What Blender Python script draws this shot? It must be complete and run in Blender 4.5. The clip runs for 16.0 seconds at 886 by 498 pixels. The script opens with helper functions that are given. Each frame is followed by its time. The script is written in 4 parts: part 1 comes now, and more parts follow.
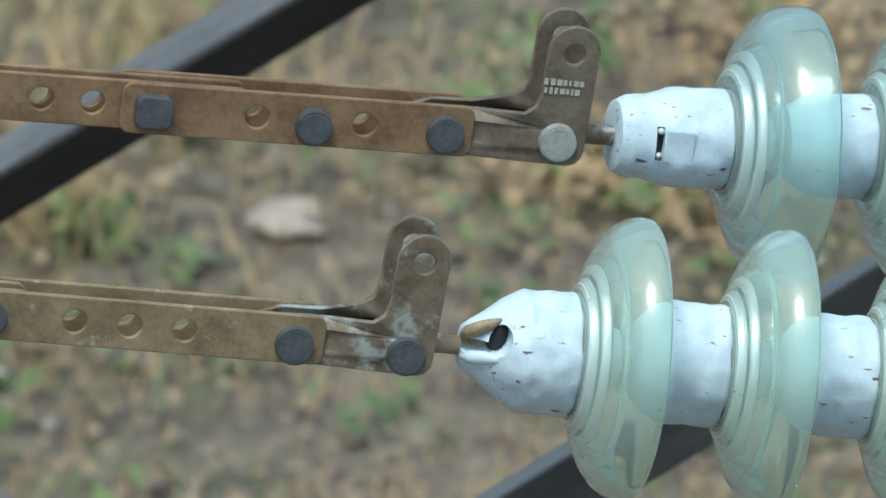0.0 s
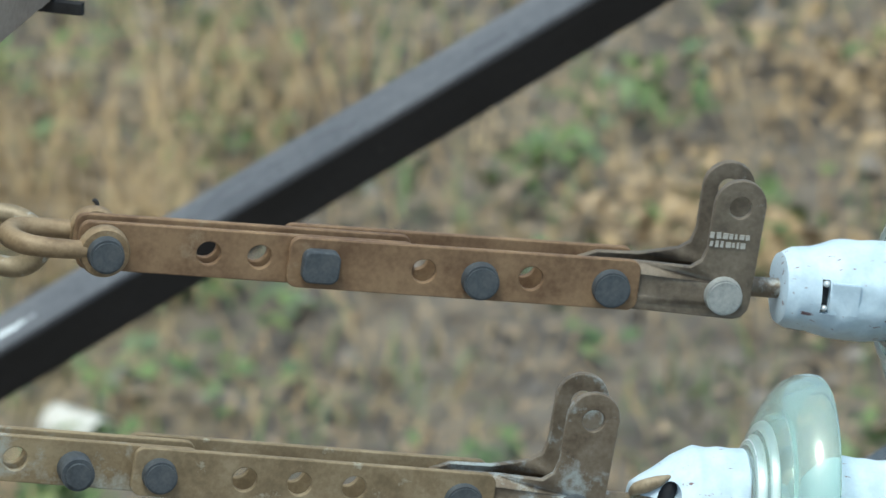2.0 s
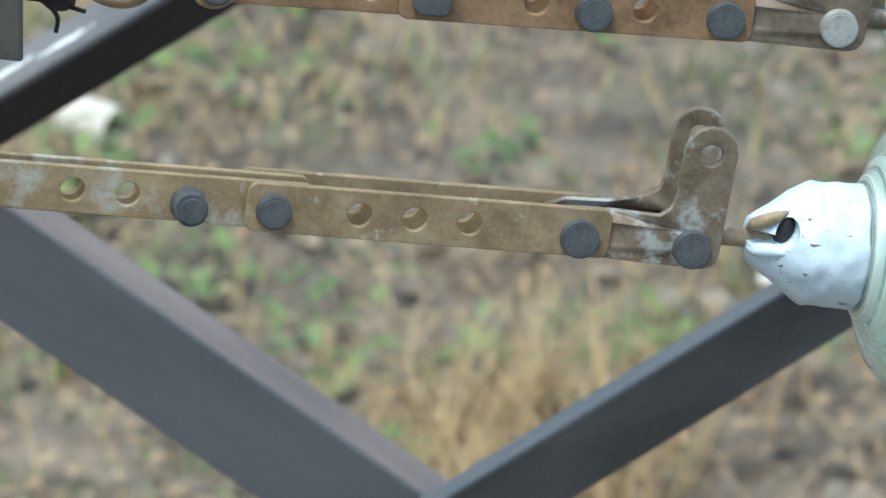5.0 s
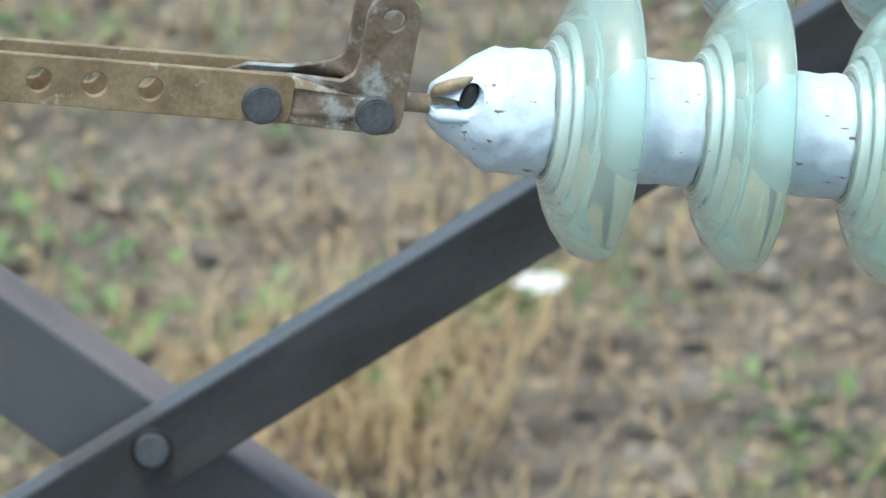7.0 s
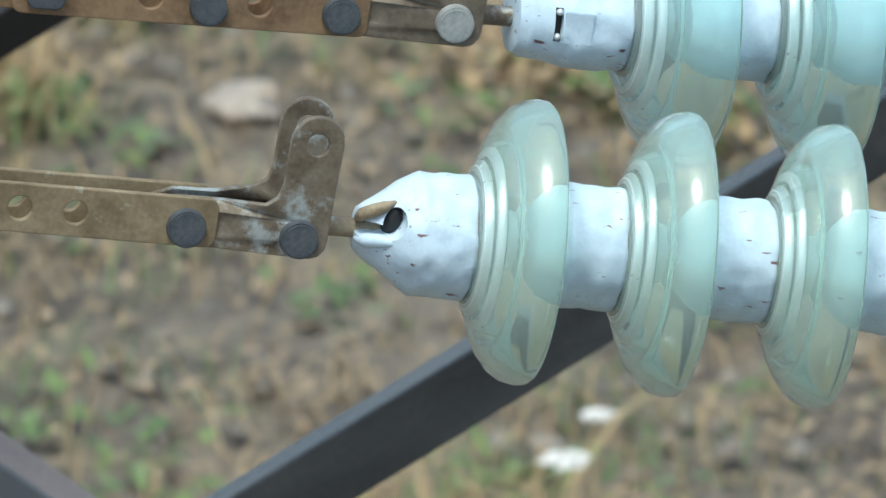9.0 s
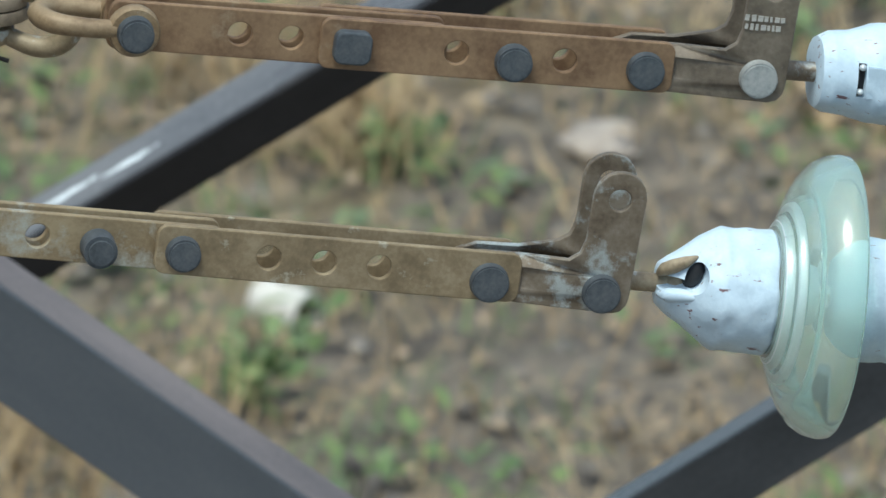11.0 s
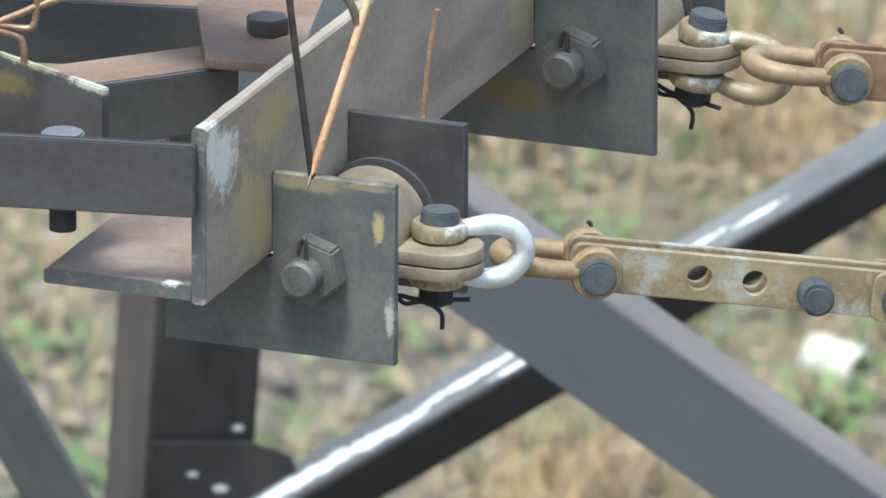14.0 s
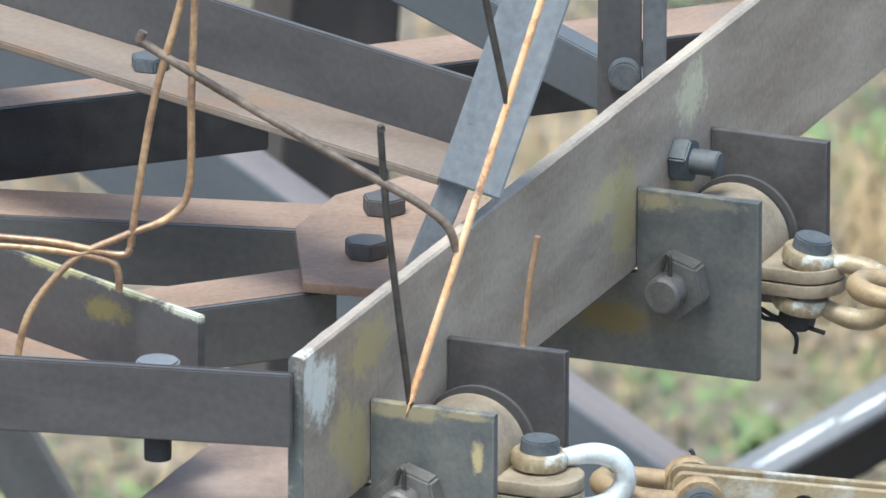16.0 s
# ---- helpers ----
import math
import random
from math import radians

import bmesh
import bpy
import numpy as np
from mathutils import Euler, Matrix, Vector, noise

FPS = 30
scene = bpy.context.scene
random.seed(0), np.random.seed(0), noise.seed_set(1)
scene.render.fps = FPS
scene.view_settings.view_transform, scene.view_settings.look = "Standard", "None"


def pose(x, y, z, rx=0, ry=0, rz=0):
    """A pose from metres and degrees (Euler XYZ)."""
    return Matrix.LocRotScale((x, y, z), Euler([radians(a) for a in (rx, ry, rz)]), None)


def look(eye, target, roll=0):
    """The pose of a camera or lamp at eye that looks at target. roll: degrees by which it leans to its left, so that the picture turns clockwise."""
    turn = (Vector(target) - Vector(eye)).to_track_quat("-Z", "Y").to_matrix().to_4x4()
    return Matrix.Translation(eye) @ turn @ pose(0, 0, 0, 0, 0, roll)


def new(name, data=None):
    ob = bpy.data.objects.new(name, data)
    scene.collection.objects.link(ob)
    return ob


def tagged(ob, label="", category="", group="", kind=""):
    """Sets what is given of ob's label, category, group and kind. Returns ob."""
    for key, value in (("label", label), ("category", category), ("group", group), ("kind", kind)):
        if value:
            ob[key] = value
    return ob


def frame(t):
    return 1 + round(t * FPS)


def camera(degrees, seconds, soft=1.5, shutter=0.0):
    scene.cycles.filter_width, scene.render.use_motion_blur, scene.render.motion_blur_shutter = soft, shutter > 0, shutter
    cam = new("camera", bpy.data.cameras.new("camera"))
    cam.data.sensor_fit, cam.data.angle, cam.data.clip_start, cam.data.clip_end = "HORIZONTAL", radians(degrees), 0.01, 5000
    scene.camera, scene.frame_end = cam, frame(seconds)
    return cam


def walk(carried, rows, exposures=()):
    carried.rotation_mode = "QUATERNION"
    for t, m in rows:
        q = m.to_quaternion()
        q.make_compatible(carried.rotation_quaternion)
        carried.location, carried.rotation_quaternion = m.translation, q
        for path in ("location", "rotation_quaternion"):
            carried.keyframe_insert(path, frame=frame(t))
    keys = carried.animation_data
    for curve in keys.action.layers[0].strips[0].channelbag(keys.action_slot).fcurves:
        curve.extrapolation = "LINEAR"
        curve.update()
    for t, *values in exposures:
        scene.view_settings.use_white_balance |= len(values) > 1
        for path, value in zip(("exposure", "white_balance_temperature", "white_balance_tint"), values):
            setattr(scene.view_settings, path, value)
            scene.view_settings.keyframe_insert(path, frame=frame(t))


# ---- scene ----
# ---------------------------------------------------------------- camera
# seconds, eye x y z, yaw, pitch, roll in degrees: a long zoom lens about 30 m off
PATH = [
    (0.0, 0.1006, -28.6394, 9.4624, -1.1914, -18.2094, -0.085),
    (0.5, 0.1167, -28.6490, 9.5196, -1.1796, -18.2691, -0.093),
    (1.0, 0.0853, -28.6462, 9.5868, -1.1885, -18.3240, -0.144),
    (1.5, 0.0093, -28.6337, 9.6588, -1.2020, -18.3760, -0.192),
    (2.0, -0.0820, -28.5870, 9.7573, -1.2465, -18.4908, -0.151),
    (2.5, -0.1713, -28.5088, 9.8345, -1.3131, -18.6377, -0.108),
    (3.0, -0.2668, -28.4748, 9.8436, -1.4612, -18.6680, -0.135),
    (3.5, -0.3466, -28.4428, 9.8612, -1.5657, -18.7007, -0.052),
    (4.0, -0.3745, -28.3707, 9.8490, -1.5959, -18.8419, -0.111),
    (4.5, -0.3755, -28.3131, 9.8257, -1.5864, -19.1585, -0.082),
    (4.7, -0.3680, -28.2896, 9.8091, -1.5758, -19.1934, 0.009),
    (6.8, -0.0221, -28.0851, 9.4623, -1.5041, -18.9433, 0.045),
    (7.0, -0.0117, -28.1090, 9.4432, -1.4973, -18.9169, 0.063),
    (7.5, 0.0462, -28.1852, 9.3955, -1.4360, -18.7762, 0.092),
    (8.0, 0.1179, -28.2454, 9.3609, -1.3537, -18.5564, 0.047),
    (8.2, 0.1528, -28.2685, 9.3437, -1.3223, -18.4515, -0.019),
    (10.3, 0.4455, -28.4436, 9.4296, -0.4962, -18.3905, -0.081),
    (10.5, 0.4677, -28.4632, 9.4423, -0.4165, -18.3889, -0.169),
    (11.0, 0.4088, -28.5197, 9.4605, -0.2182, -18.3888, -0.268),
    (11.5, 0.2996, -28.5751, 9.4970, -0.0350, -18.4367, -0.201),
    (12.0, 0.2257, -28.6383, 9.4940, 0.1960, -18.4048, 0.031),
    (12.5, 0.1723, -28.6901, 9.4695, 0.2451, -18.3615, 0.080),
    (13.0, 0.0683, -28.6846, 9.4628, 0.2269, -18.3550, 0.106),
    (13.5, -0.0055, -28.6485, 9.4611, 0.2197, -18.3341, 0.138),
    (14.0, -0.0227, -28.5926, 9.4620, 0.2405, -18.2636, 0.176),
    (14.5, 0.0000, -28.4988, 9.4905, 0.3111, -18.1788, 0.180),
    (15.0, -0.0050, -28.3649, 9.5008, 0.3847, -18.1462, 0.163),
    (15.5, -0.0140, -28.2424, 9.5076, 0.4696, -18.1772, 0.207),
    (16.0, -0.0004, -28.1735, 9.5103, 0.4761, -18.2049, 0.250),
]
cam = camera(1.5515, 16.0, soft=1.5)
cam.data.dof.use_dof = True
cam.data.dof.focus_distance = 30.2
cam.data.dof.aperture_fstop = 33.0
walk(cam, [(t, pose(x, y, z, 90 + p, 0, w) @ pose(0, 0, 0, 0, 0, r)) for t, x, y, z, w, p, r in PATH],
     [(t, s, 5950, tint) for t, s, tint in ((0, 0.3, -6), (1.5, 0.26, -6), (3.0, 0.72, -5), (4.5, 0.72, -3), (7.0, 0.75, -3), (8.2, 0.62, -4), (10.3, 0.28, -4), (11.0, 0.36, -4), (11.5, 0.6, -3), (12.5, 0.85, -2), (14.0, 1.16, -2), (16.0, 1.34, -1))])

# ---------------------------------------------------------------- light
world = bpy.data.worlds.new("sky")
scene.world = world
world.use_nodes = True
wn = world.node_tree
sky = wn.nodes.new("ShaderNodeTexSky")
sky.sky_type = 'NISHITA'
sky.sun_disc = False
sky.sun_elevation, sky.sun_rotation = radians(70), radians(205)
sky.dust_density = 4.0
wn.links.new(sky.outputs[0], wn.nodes["Background"].inputs[0])
wn.nodes["Background"].inputs[1].default_value = 0.13
sun = new("sun", bpy.data.lights.new("sun", 'SUN'))
sun.data.energy, sun.data.angle, sun.data.color = 1.8, radians(16), (1.0, 0.96, 0.9)
sun.matrix_world = look((-3.5, -7.5, 23), (0, 0, 0))


# ---------------------------------------------------------------- materials
def surf(name, cols, scale=20.0, rough=0.6, metal=0.0, bump=0.3, fine=180.0, stain=None, per_island=0.0, dist=0.002, per_object=0.0, spots=(), grain=(1, 1, 1), scratch=None):
    """Two scales of noise between the colours, an optional stain of its own shape, and relief."""
    m = bpy.data.materials.new(name)
    m.use_nodes = True
    nt = m.node_tree
    N, L = nt.nodes, nt.links
    b = N["Principled BSDF"]
    b.inputs["Metallic"].default_value = metal
    tc = N.new("ShaderNodeTexCoord")
    n1 = N.new("ShaderNodeTexNoise")
    n1.inputs["Scale"].default_value, n1.inputs["Detail"].default_value, n1.inputs["Roughness"].default_value = scale, 6, 0.65
    n2 = N.new("ShaderNodeTexNoise")
    n2.inputs["Scale"].default_value, n2.inputs["Detail"].default_value = fine, 4
    def stretched(v):
        mp = N.new("ShaderNodeVectorMath")
        mp.operation = 'MULTIPLY'
        L.new(tc.outputs["Object"], mp.inputs[0])
        mp.inputs[1].default_value = v
        return mp.outputs[0]

    L.new(stretched(grain), n1.inputs["Vector"])
    L.new(tc.outputs["Object"], n2.inputs["Vector"])
    mix = N.new("ShaderNodeMath")
    mix.operation = 'MULTIPLY_ADD'
    mix.inputs[1].default_value = 0.3
    L.new(n2.outputs[0], mix.inputs[0])
    L.new(n1.outputs[0], mix.inputs[2])
    fac = mix.outputs[0]
    for amount, node, sock in ((per_island, "ShaderNodeNewGeometry", "Random Per Island"), (per_object, "ShaderNodeObjectInfo", "Random")):
        if amount:
            g = N.new(node)
            ad = N.new("ShaderNodeMath")
            ad.operation = 'MULTIPLY_ADD'
            ad.inputs[1].default_value = amount
            L.new(g.outputs[sock], ad.inputs[0])
            sub = N.new("ShaderNodeMath")
            sub.operation = 'SUBTRACT'
            sub.inputs[1].default_value = amount / 2
            L.new(fac, ad.inputs[2])
            L.new(ad.outputs[0], sub.inputs[0])
            fac = sub.outputs[0]
    ramp = N.new("ShaderNodeValToRGB")
    el = ramp.color_ramp.elements
    lo, hi = (0.5, 0.82) if not per_island else (0.25, 1.0)
    for i, c in enumerate(cols):
        p = lo + (hi - lo) * i / max(1, len(cols) - 1)
        e = el[i] if i < 2 else el.new(p)
        e.position, e.color = p, (*c, 1)
    L.new(fac, ramp.inputs[0])
    col = ramp.outputs[0]
    if stain:
        sc, at, width, scol = stain
        n3 = N.new("ShaderNodeTexNoise")
        n3.inputs["Scale"].default_value, n3.inputs["Detail"].default_value, n3.inputs["Roughness"].default_value = sc, 7, 0.7
        L.new(tc.outputs["Object"], n3.inputs["Vector"])
        r3 = N.new("ShaderNodeValToRGB")
        r3.color_ramp.elements[0].position, r3.color_ramp.elements[1].position = at, at + width
        L.new(n3.outputs[0], r3.inputs[0])
        mx = N.new("ShaderNodeMix")
        mx.data_type = 'RGBA'
        L.new(r3.outputs[0], mx.inputs["Factor"])
        L.new(col, mx.inputs["A"])
        mx.inputs["B"].default_value = (*scol, 1)
        col = mx.outputs["Result"]
    if scratch:
        # short scuffs that run along x
        along, across, at, scol = scratch
        n5 = N.new("ShaderNodeTexNoise")
        n5.inputs["Scale"].default_value, n5.inputs["Detail"].default_value, n5.inputs["Roughness"].default_value = 1.0, 4, 0.6
        L.new(stretched((along, across, across)), n5.inputs["Vector"])
        r5 = N.new("ShaderNodeValToRGB")
        r5.color_ramp.elements[0].position, r5.color_ramp.elements[1].position = at, at + 0.035
        L.new(n5.outputs[0], r5.inputs[0])
        mx = N.new("ShaderNodeMix")
        mx.data_type = 'RGBA'
        L.new(r5.outputs[0], mx.inputs["Factor"])
        L.new(col, mx.inputs["A"])
        mx.inputs["B"].default_value = (*scol, 1)
        col = mx.outputs["Result"]
    for (cx, cy, cz), (rx, ry, rz), scol in spots:
        # a ragged-edged patch: worn paint, a pale streak, a darker bar end
        off = N.new("ShaderNodeVectorMath")
        off.operation = 'SUBTRACT'
        L.new(tc.outputs["Object"], off.inputs[0])
        off.inputs[1].default_value = (cx, cy, cz)
        div = N.new("ShaderNodeVectorMath")
        div.operation = 'DIVIDE'
        L.new(off.outputs[0], div.inputs[0])
        div.inputs[1].default_value = (rx, ry, rz)
        ln = N.new("ShaderNodeVectorMath")
        ln.operation = 'LENGTH'
        L.new(div.outputs[0], ln.inputs[0])
        n4 = N.new("ShaderNodeTexNoise")
        n4.inputs["Scale"].default_value, n4.inputs["Detail"].default_value, n4.inputs["Roughness"].default_value = 55, 7, 0.78
        L.new(tc.outputs["Object"], n4.inputs["Vector"])
        ma = N.new("ShaderNodeMath")
        ma.operation = 'MULTIPLY_ADD'
        ma.inputs[1].default_value = 2.6
        L.new(n4.outputs[0], ma.inputs[0])
        L.new(ln.outputs["Value"], ma.inputs[2])
        mr = N.new("ShaderNodeMapRange")
        mr.interpolation_type = 'SMOOTHSTEP'
        mr.inputs["From Min"].default_value, mr.inputs["From Max"].default_value = 2.35, 1.75
        L.new(ma.outputs[0], mr.inputs["Value"])
        mx = N.new("ShaderNodeMix")
        mx.data_type = 'RGBA'
        L.new(mr.outputs[0], mx.inputs["Factor"])
        L.new(col, mx.inputs["A"])
        mx.inputs["B"].default_value = (*scol, 1)
        col = mx.outputs["Result"]
    L.new(col, b.inputs["Base Color"])
    rr = N.new("ShaderNodeMapRange")
    rr.inputs["From Min"].default_value, rr.inputs["From Max"].default_value = 0.3, 0.7
    rr.inputs["To Min"].default_value, rr.inputs["To Max"].default_value = rough - 0.1, min(1, rough + 0.15)
    L.new(n1.outputs[0], rr.inputs["Value"])
    L.new(rr.outputs[0], b.inputs["Roughness"])
    if bump:
        bp = N.new("ShaderNodeBump")
        bp.inputs["Strength"].default_value, bp.inputs["Distance"].default_value = bump, dist
        L.new(mix.outputs[0], bp.inputs["Height"])
        L.new(bp.outputs[0], b.inputs["Normal"])
    return m


def glass(name, col, film, rough=0.06):
    """Toughened glass under a thin film of dust."""
    m = bpy.data.materials.new(name)
    m.use_nodes = True
    b = m.node_tree.nodes["Principled BSDF"]
    b.inputs["Base Color"].default_value = (*col, 1)
    b.inputs["Transmission Weight"].default_value = film
    b.inputs["Roughness"].default_value = rough
    b.inputs["IOR"].default_value = 1.10
    b.inputs["Coat Weight"].default_value = 1.0
    b.inputs["Coat Roughness"].default_value = 0.17
    b.inputs["Coat IOR"].default_value = 1.7
    return m


CHALK, SAND = (0.66, 0.67, 0.63), (0.42, 0.35, 0.19)
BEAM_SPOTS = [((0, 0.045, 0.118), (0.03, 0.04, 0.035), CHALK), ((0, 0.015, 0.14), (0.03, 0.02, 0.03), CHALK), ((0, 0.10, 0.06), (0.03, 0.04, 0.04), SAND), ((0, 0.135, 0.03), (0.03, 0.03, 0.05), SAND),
              ((0, 0.16, 0.125), (0.03, 0.06, 0.03), SAND), ((0, 0.765, 0.085), (0.03, 0.07, 0.024), (0.5, 0.43, 0.25)), ((0, 0.80, 0.06), (0.03, 0.04, 0.06), SAND), ((0, 0.97, 0.124), (0.03, 0.045, 0.032), (0.62, 0.58, 0.43)),
              ((0, 0.96, 0.05), (0.03, 0.03, 0.035), SAND),
              # the beam's end face, coloured darker grey
              ((-0.007, -0.002, 0.07), (0.05, 0.005, 0.2), (0.1, 0.11, 0.11))]
OLD = (0.27, 0.235, 0.155)
PLATE_SPOTS = [((0.035, 0.163, 0.066), (0.05, 0.03, 0.010), OLD), ((0.09, 0.163, 0.068), (0.04, 0.03, 0.005), OLD), ((0.116, 0.163, -0.055), (0.006, 0.03, 0.02), (0.4, 0.4, 0.37)), ((0.105, 0.163, 0.03), (0.007, 0.03, 0.018), SAND),
               ((0.02, 0.83, 0.062), (0.03, 0.03, 0.012), OLD), ((0.075, 0.83, 0.066), (0.04, 0.03, 0.008), (0.2, 0.19, 0.15)), ((-0.02, 0.83, -0.055), (0.05, 0.03, 0.02), (0.17, 0.14, 0.07))]
STEEL = surf("weathered_steel", [(0.26, 0.214, 0.175), (0.36, 0.302, 0.25), (0.45, 0.382, 0.315)], 13, 0.5, 0.2, 0.35, 160,
             stain=(8, 0.66, 0.08, (0.33, 0.28, 0.19)), spots=BEAM_SPOTS, grain=(1, 0.35, 1.3))
ARMGREY = surf("dark_arm_steel", [(0.06, 0.056, 0.059), (0.08, 0.075, 0.077), (0.1, 0.094, 0.092)], 9, 0.5, 0.2, 0.3, 130, stain=(30, 0.66, 0.05, (0.07, 0.06, 0.055)), grain=(0.3, 1, 1))
CHIPPED = surf("chipped_arm_steel", [(0.06, 0.056, 0.059), (0.08, 0.075, 0.077), (0.1, 0.094, 0.092)], 9, 0.5, 0.2, 0.3, 130, grain=(0.3, 1, 1), stain=(14, 0.64, 0.07, (0.16, 0.14, 0.07)),
               spots=[((x, y, 0), (rx, ry, 0.03), c) for x, y, rx, ry, c in ((0.02, 0.084, 0.04, 0.007, (0.5, 0.5, 0.42)), (0.1, 0.086, 0.06, 0.006, (0.4, 0.38, 0.25)), (0.2, 0.084, 0.05, 0.007, (0.36, 0.33, 0.18)), (0.13, 0.06, 0.04, 0.015, (0.17, 0.14, 0.06)))])
# far brace's down-turned side: shade put into the colour, over its own stains
FARSHADE = surf("far_brace_shaded_side", [(0.012, 0.012, 0.014), (0.022, 0.021, 0.023), (0.035, 0.032, 0.032)], 9, 0.5, 0.1, 0.2, 120, stain=(24, 0.68, 0.03, (0.16, 0.15, 0.14)), grain=(0.3, 1, 1))
SLATE = surf("slate_grey_steel", [(0.098, 0.108, 0.122), (0.114, 0.123, 0.137), (0.132, 0.139, 0.15)], 8, 0.5, 0.2, 0.25, 130, stain=(6, 0.62, 0.15, (0.1, 0.095, 0.1)), grain=(0.3, 1, 1))
MAUVE = surf("dusty_mauve_steel", [(0.13, 0.112, 0.11), (0.18, 0.155, 0.152), (0.22, 0.19, 0.185)], 9, 0.6, 0.1, 0.25, 130, grain=(0.3, 1, 1))
# pale ragged streaks along the far brace's top leg
PALE = (0.8, 0.84, 0.85)
GLOSS_SPOTS = [((x, 0, y), (rx, 0.03, ry), PALE) for x, y, rx, ry in
               ((0.23, 0.03, 0.13, 0.012), (0.34, 0.026, 0.07, 0.010), (0.46, 0.034, 0.08, 0.007), (0.52, 0.014, 0.05, 0.005), (0.75, 0.036, 0.06, 0.005), (0.84, 0.03, 0.045, 0.005))]
# same bar's top leg: glossy, its colour raised for skylight
GLOSS = surf("glossy_far_top_lit", [(0.11, 0.112, 0.12), (0.15, 0.152, 0.16), (0.2, 0.2, 0.205)], 7, 0.26, 0.2, 0.15, 90, grain=(0.3, 1, 1), spots=GLOSS_SPOTS)
# near brace's top leg: glossy grey, lightened in colour as the lit face
SLICK = surf("glossy_near_top_lit", [(0.07, 0.074, 0.082), (0.1, 0.104, 0.112), (0.15, 0.153, 0.16)], 8, 0.28, 0.2, 0.15, 90, grain=(0.25, 1, 1))
CHIP = (0.5, 0.5, 0.5)
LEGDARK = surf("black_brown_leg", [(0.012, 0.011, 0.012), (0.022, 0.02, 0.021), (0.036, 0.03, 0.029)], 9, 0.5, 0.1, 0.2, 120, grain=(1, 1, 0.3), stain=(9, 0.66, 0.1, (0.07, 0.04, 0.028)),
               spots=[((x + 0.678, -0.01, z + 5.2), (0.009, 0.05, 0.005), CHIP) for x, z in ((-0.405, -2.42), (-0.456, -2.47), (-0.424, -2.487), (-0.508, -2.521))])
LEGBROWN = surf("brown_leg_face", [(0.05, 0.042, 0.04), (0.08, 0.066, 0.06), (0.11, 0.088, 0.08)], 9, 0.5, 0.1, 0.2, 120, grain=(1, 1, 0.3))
BROWNWIRE = surf("brown_grey_wire", [(0.1, 0.075, 0.06), (0.19, 0.15, 0.12), (0.28, 0.22, 0.17)], 20, 0.4, 0.5, 0.1, 200)
RUSTY = surf("rust_primer_steel", [(0.165, 0.108, 0.08), (0.235, 0.16, 0.12), (0.29, 0.21, 0.165)], 9, 0.7, 0.05, 0.3, 150,
             stain=(9, 0.58, 0.16, (0.19, 0.165, 0.145)), grain=(0.3, 1, 1))
RUSTEND = surf("rust_grey_flange", [(0.17, 0.118, 0.094), (0.235, 0.172, 0.14), (0.29, 0.22, 0.185)], 9, 0.6, 0.1, 0.3, 150, stain=(7, 0.56, 0.16, (0.2, 0.175, 0.16)),
               # first spot: end face coloured darker grey; second: a white chip
               spots=[((-0.085, -0.002, 0.007), (0.3, 0.004, 0.05), (0.1, 0.105, 0.105)), ((-0.036, 0.004, 0.012), (0.012, 0.010, 0.007), (0.75, 0.75, 0.73))])
BRACE = surf("dark_painted_steel", [(0.07, 0.071, 0.075), (0.092, 0.092, 0.095), (0.115, 0.112, 0.111)], 10, 0.36, 0.2, 0.2, 120,
             stain=(6, 0.66, 0.08, (0.14, 0.12, 0.1)), grain=(0.3, 1, 1))
PLATE = surf("grey_green_plate", [(0.085, 0.09, 0.092), (0.12, 0.124, 0.121), (0.165, 0.157, 0.14)], 16, 0.6, 0.2, 0.35, 170,
             stain=(13, 0.66, 0.08, (0.26, 0.22, 0.14)), spots=PLATE_SPOTS)
LINK = surf("brown_rusty_link", [(0.16, 0.094, 0.052), (0.235, 0.148, 0.083), (0.3, 0.198, 0.112)], 22, 0.62, 0.15, 0.3, 220,
            stain=(17, 0.62, 0.1, (0.33, 0.25, 0.16)))
LINKW = surf("brown_link_worn_zinc", [(0.19, 0.14, 0.08), (0.27, 0.205, 0.12), (0.35, 0.275, 0.165)], 22, 0.55, 0.2, 0.3, 220,
             stain=(24, 0.52, 0.16, (0.42, 0.42, 0.37)), grain=(0.4, 1, 1))
LUG = surf("tan_grey_lug", [(0.19, 0.155, 0.115), (0.27, 0.22, 0.16), (0.34, 0.28, 0.205)], 24, 0.5, 0.15, 0.25, 240)
SHACK = surf("brown_shackle", [(0.2, 0.135, 0.075), (0.28, 0.2, 0.115), (0.36, 0.27, 0.165)], 30, 0.5, 0.15, 0.3, 260, stain=(40, 0.66, 0.06, (0.42, 0.4, 0.33)))
# near brace's side leg: the same grey darkened to carry its shade
NEARSHADE = surf("near_brace_shaded_side", [(0.03, 0.033, 0.037), (0.044, 0.047, 0.052), (0.062, 0.064, 0.068)], 10, 0.36, 0.2, 0.2, 120, grain=(0.3, 1, 1), stain=(7, 0.62, 0.14, (0.075, 0.072, 0.07)))
PLATEDARK = surf("dark_brown_plate", [(0.055, 0.05, 0.052), (0.078, 0.072, 0.073), (0.105, 0.096, 0.092)], 16, 0.6, 0.2, 0.35, 170, stain=(13, 0.68, 0.08, (0.18, 0.13, 0.09)))
LINKO = surf("olive_brown_link", [(0.19, 0.142, 0.083), (0.268, 0.205, 0.122), (0.345, 0.275, 0.175)], 24, 0.58, 0.2, 0.3, 220,
             stain=(26, 0.6, 0.06, (0.4, 0.36, 0.27)))
